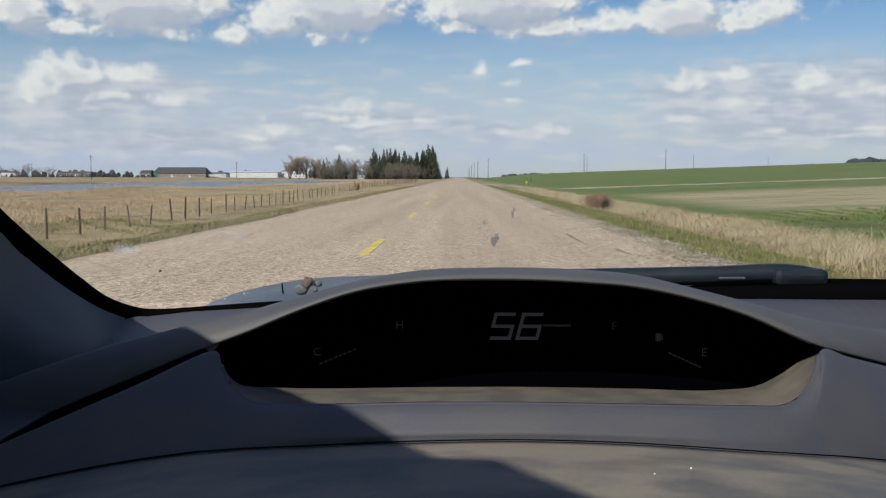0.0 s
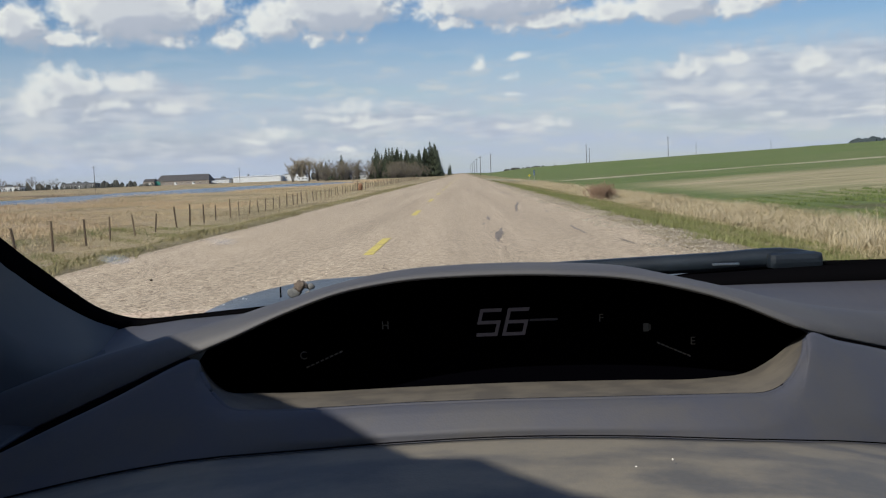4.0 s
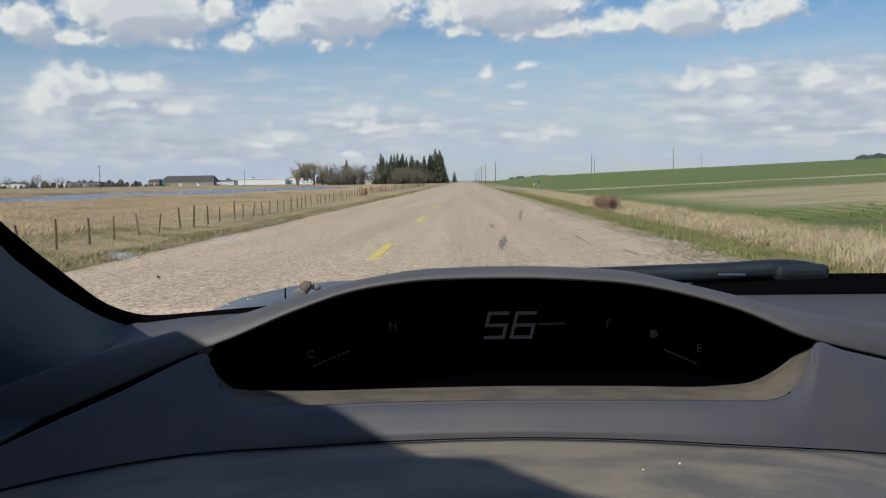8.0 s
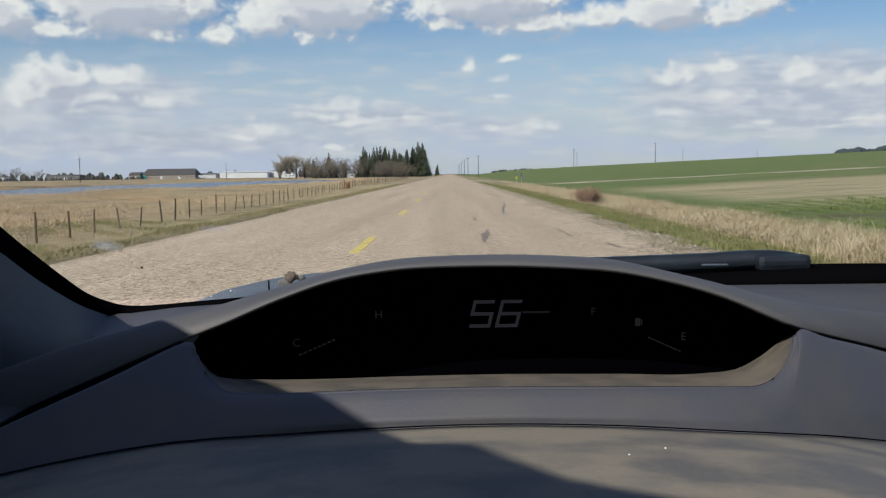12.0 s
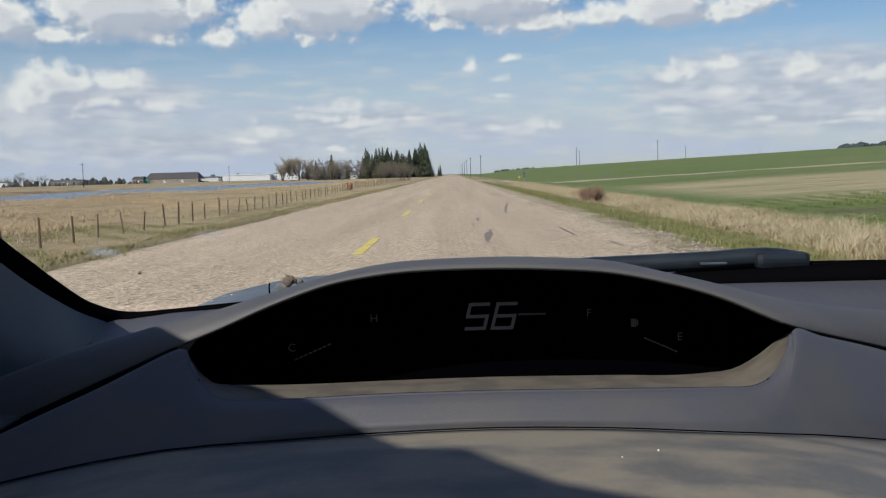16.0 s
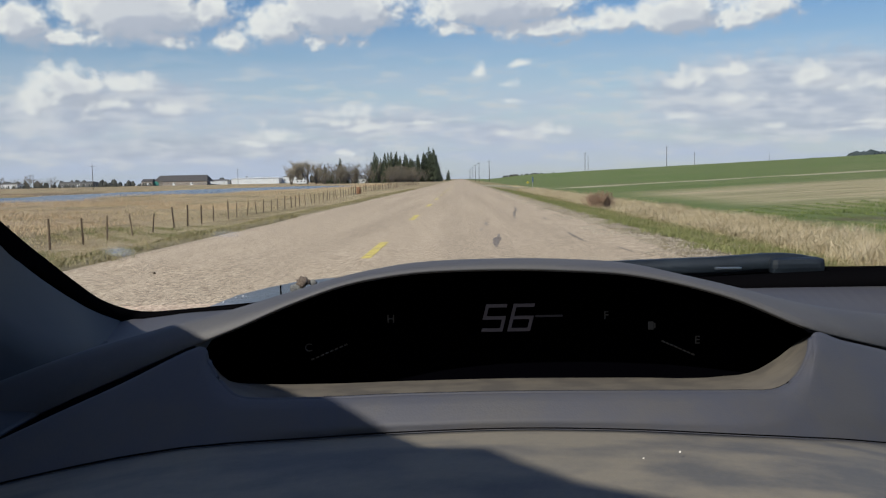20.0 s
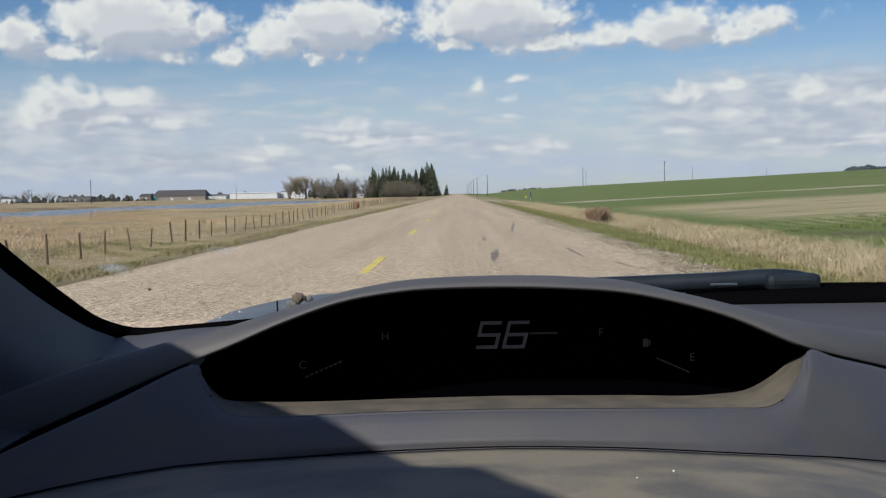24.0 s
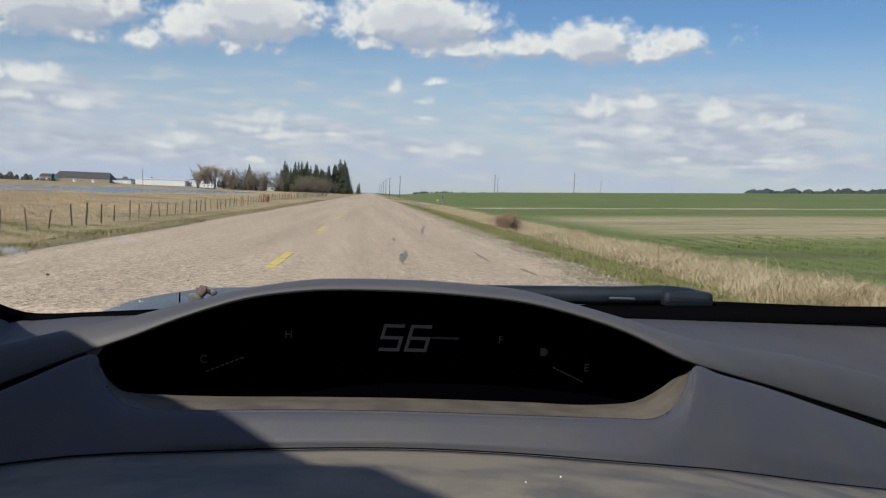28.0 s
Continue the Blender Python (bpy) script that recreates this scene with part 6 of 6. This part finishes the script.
# ---- power line and far poles ----
M_POLE = surface("creosoted_pole", [(0.05, 0.042, 0.035), (0.11, 0.095, 0.08)], 2, 0.9, 0, 0.4, 30, stretch=(1, 1, 0.1))


def utility_pole(h=11.0):
    root = empty("utility_pole", "dark wooden utility pole with a short crossarm", "pole", "utility poles")
    part("pole", tube(bmesh.new(), [(0, 0, -0.5), (0.02, 0, h * 0.5), (0, 0, h)], [0.17, 0.14, 0.11], 8), M_POLE, root, "", True)
    part("crossarm", box((-0.9, -0.06, h - 0.75), (0.9, 0.06, h - 0.6), 0.01), M_POLE, root)
    for x in (-0.8, 0.0, 0.8):
        part("insulator", tube(bmesh.new(), [(x, 0, h - 0.6), (x, 0, h - 0.42)], [0.05, 0.035], 6), M_WHITE, root)
    return root


pole = utility_pole()
put(pole, 9.0, 620, 1.0, 0)
for x, y, s in ((8.8, 740, 1.0), (9.2, 500, 0.95), (14, 480, 1.0), (8.6, 880, 1.0), (8.5, 1040, 1.0), (116, 540, 1.05), (70, 540, 0.95), (178, 730, 0.9), (85, 640, 0.9), (270, 840, 0.85),
                (-172, 440, 1.05), (-163, 690, 1.1), (-300, 660, 0.95), (-330, 720, 1.0)):
    put(copy_thing(pole, Matrix()), x, y, s, 0 if abs(x) < 30 else 25)
mast = empty("radio_mast", "thin grey radio mast above the farm trees", "mast", at=(-71, 715, -1.0))
part("shaft", tube(bmesh.new(), [(0, 0, 0), (0, 0, 24)], [0.12, 0.05], 6), M_STEEL, mast)

# ---- farm and works buildings on the flat ----
M_BROWN = surface("brown_metal_cladding", [(0.060, 0.056, 0.056), (0.095, 0.088, 0.085)], 0.5, 0.7, 0.1, 0.1, 4, stretch=(4, 1, 1))
M_BRICK = surface("tan_brick_wall", [(0.19, 0.16, 0.14), (0.30, 0.26, 0.225)], 0.6, 0.9, 0, 0.2, 8)
M_CLAD = surface("white_metal_cladding", [(0.46, 0.48, 0.51), (0.66, 0.675, 0.69)], 0.4, 0.5, 0.0, 0.05, 5, stretch=(3, 1, 1))
M_GREYROOF = surface("grey_shingle_roof", [(0.10, 0.10, 0.105), (0.17, 0.17, 0.175)], 0.5, 0.85, 0, 0.2, 9)
M_PANE = plain("dark_window_glass", (0.02, 0.025, 0.03), 0.08, 0, 0.6)
M_TEAL = plain("teal_panel", (0.03, 0.20, 0.17), 0.6)


def building(name, label, x, y, w, d, h, roof, wall_m, roof_m, windows=6, doors=1, group="", turn=0.0):
    """Walls, a pitched roof with eaves, and windows and doors set into the front."""
    root = empty(name, label, "building", group)
    root.matrix_basis = pose(x, y, float(land(x, y)), 0, 0, turn)
    part("wall", box((-w / 2, -d / 2, -0.5), (w / 2, d / 2, h), 0.05), wall_m, root)
    bm = bmesh.new()
    e = 0.6
    pr = [(-w / 2 - e, -d / 2 - e, h), (-w / 2 - e, d / 2 + e, h), (-w / 2 + w * 0.05, 0, h + roof), (w / 2 + e, -d / 2 - e, h), (w / 2 + e, d / 2 + e, h), (w / 2 - w * 0.05, 0, h + roof)]
    vs = [bm.verts.new(p) for p in pr]
    for f in ((0, 3, 5, 2), (1, 2, 5, 4), (0, 2, 1), (3, 4, 5), (0, 1, 4, 3)):
        bm.faces.new([vs[i] for i in f])
    bmesh.ops.recalc_face_normals(bm, faces=bm.faces)
    part("roof", bm, roof_m, root)
    for k in range(windows):
        cx = -w / 2 + w * (k + 0.5) / windows
        win = part("window", box((cx - 0.9, -d / 2 - 0.06, h * 0.35), (cx + 0.9, -d / 2 + 0.1, h * 0.7), 0.02), M_WHITE, root)
        part("pane", box((cx - 0.75, -d / 2 - 0.09, h * 0.38), (cx + 0.75, -d / 2 - 0.061, h * 0.67)), M_PANE, win)
    for k in range(doors):
        cx = -w / 2 + w * (k + 1) / (doors + 1) + w * 0.04
        part("door", box((cx - 1.6, -d / 2 - 0.08, 0), (cx + 1.6, -d / 2 + 0.1, min(3.6, h * 0.8)), 0.02), M_CLAD, root)
    return root


building("works_hall", "long low brown hall with a dark pitched roof", -357, 1215, 68, 30, 5.0, 8.0, M_BRICK, M_BROWN, 9, 2)
building("annex", "small brown side building with a hipped roof", -398, 1200, 14, 12, 5.5, 3.5, M_BRICK, M_BROWN, 2, 1)
part("panel", box((-34, -16.0, 0.5), (-28, -15.2, 5.5), 0.05), M_TEAL, [o for o in scene.objects if o.name == "works_hall"][0], "teal wall panel")
building("white_shed", "long white metal shed with a low roof", -268, 1240, 62, 22, 7.0, 1.6, M_CLAD, M_CLAD, 0, 1, "white sheds")
building("white_shed", "white metal shed with a blue-grey end", -222, 1260, 30, 20, 8.5, 1.0, M_CLAD, M_GREYROOF, 4, 1, "white sheds")
building("white_shed", "small white metal shed beside parked trucks", -315, 1235, 22, 14, 5.0, 1.8, M_CLAD, M_GREYROOF, 3, 1, "white sheds")
building("grey_barn", "wide grey flat-roofed barn far across the meadow", -505, 1245, 44, 20, 6.5, 1.2, M_GREYROOF, M_GREYROOF, 6, 1)
building("grey_barn", "low grey building at the edge of the town", -610, 1260, 40, 20, 6, 1.5, M_CLAD, M_GREYROOF, 5, 1)
building("farmhouse", "farmhouse with a low grey roof among the trees", -80, 716, 16, 10, 3.2, 3.0, M_CLAD, M_GREYROOF, 4, 1)


def truck(x, y, label, mat):
    root = empty("truck", label, "truck", "parked trucks", at=(x, y, float(land(x, y))))
    part("cargo_box", box((-4.2, -1.2, 1.1), (2.2, 1.2, 3.9), 0.08), mat, root)
    part("cab", box((2.4, -1.15, 0.7), (4.4, 1.15, 3.0), 0.15), M_WHITE, root)
    part("cab_window", box((2.9, -1.19, 1.9), (4.0, -1.16, 2.6)), M_PANE, root)
    for wx in (-3.2, -2.0, 3.4):
        wheel = part("wheel", tube(bmesh.new(), [(wx, -1.2, 0.5), (wx, -0.9, 0.5)], [0.5, 0.5], 14), M_SEAL_GAP, root)
        part("rim", tube(bmesh.new(), [(wx, -1.23, 0.5), (wx, -1.2, 0.5)], [0.27, 0.27], 10), M_STEEL, wheel)


truck(-306, 1205, "white box truck parked at the works", M_CLAD)
truck(-318, 1208, "white box truck parked at the works", M_CLAD)
truck(-340, 1202, "pale truck parked by the brown hall", M_WHITE)
camper = empty("camper_trailer", "white camper trailer parked under the farm trees", "trailer", at=(-113, 668, float(land(-113, 668))))
part("body", box((-4, -1.2, 0.6), (4, 1.2, 3.1), 0.3), M_CLAD, camper)
for x in (-2.4, 0.2, 2.4):
    part("window", box((x - 0.55, -1.24, 1.7), (x + 0.55, -1.19, 2.4), 0.02), M_PANE, camper)
part("wheel", tube(bmesh.new(), [(0.3, -1.15, 0.35), (0.3, -0.9, 0.35)], [0.36, 0.36], 12), M_SEAL_GAP, camper)

# ---- distance: hedges and woods ----
M_FARWOOD = surface("far_bare_wood", [(0.035, 0.04, 0.04), (0.06, 0.062, 0.055), (0.09, 0.085, 0.07)], 0.05, 0.95, 0, 0, 1.0, island=0.5)


M_HILLWOOD = surface("far_blue_green_wood", [(0.03, 0.045, 0.05), (0.05, 0.065, 0.065)], 0.05, 0.95, 0, 0, 1.0, island=0.5)


def far_wood(name, label, x0, x1, y0, y1, n, h0, h1, seed, mat, wide=0.55):
    """Many small pointed and rounded clumps as one far tree line."""
    r = random.Random(seed)
    v, f = [], []
    for _ in range(n):
        t = r.random()
        cx, cy = x0 + (x1 - x0) * t, y0 + (y1 - y0) * t + r.uniform(-12, 12)
        h = r.uniform(h0, h1)
        w = h * wide * r.uniform(0.4, 1.0)
        z = float(land(cx, cy)) - 0.4
        k, sides = len(v), 6
        for lev, (rad, zz) in enumerate(((0.5, 0), (1.0, 0.35), (0.6, 0.75))):
            for s in range(sides):
                a = 2 * math.pi * s / sides + lev * 0.4
                q = rad * w * r.uniform(0.7, 1.2)
                v.append((cx + q * math.cos(a), cy + q * math.sin(a), z + zz * h * r.uniform(0.9, 1.1)))
        v.append((cx, cy, z + h))
        for lev in range(2):
            for s in range(sides):
                a, b = k + lev * sides + s, k + lev * sides + (s + 1) % sides
                f.append((a, b, b + sides, a + sides))
        for s in range(sides):
            f.append((k + 2 * sides + s, k + 2 * sides + (s + 1) % sides, k + 3 * sides))
    return tagged(pieces(name, v, f, mat), label, "woods", kind="stuff")


far_wood("town_shelterbelt", "low dark shelterbelt of small trees across the meadow", -640, -385, 1190, 1180, 210, 1.5, 5.0, 1, M_FARWOOD, 0.36)
far_wood("town_shelterbelt", "low dark shelterbelt behind the works", -1300, -150, 1500, 1450, 260, 6, 13, 2, M_FARWOOD, 0.6)
far_wood("hill_woods", "dark bluish woods on the far hill", 412, 900, 1010, 960, 300, 7, 13, 3, M_HILLWOOD, 1.2)
far_wood("horizon_hedge", "thin dark hedge on the field's ridge", 40, 500, 900, 760, 260, 1.2, 2.6, 4, M_FARWOOD, 1.2)
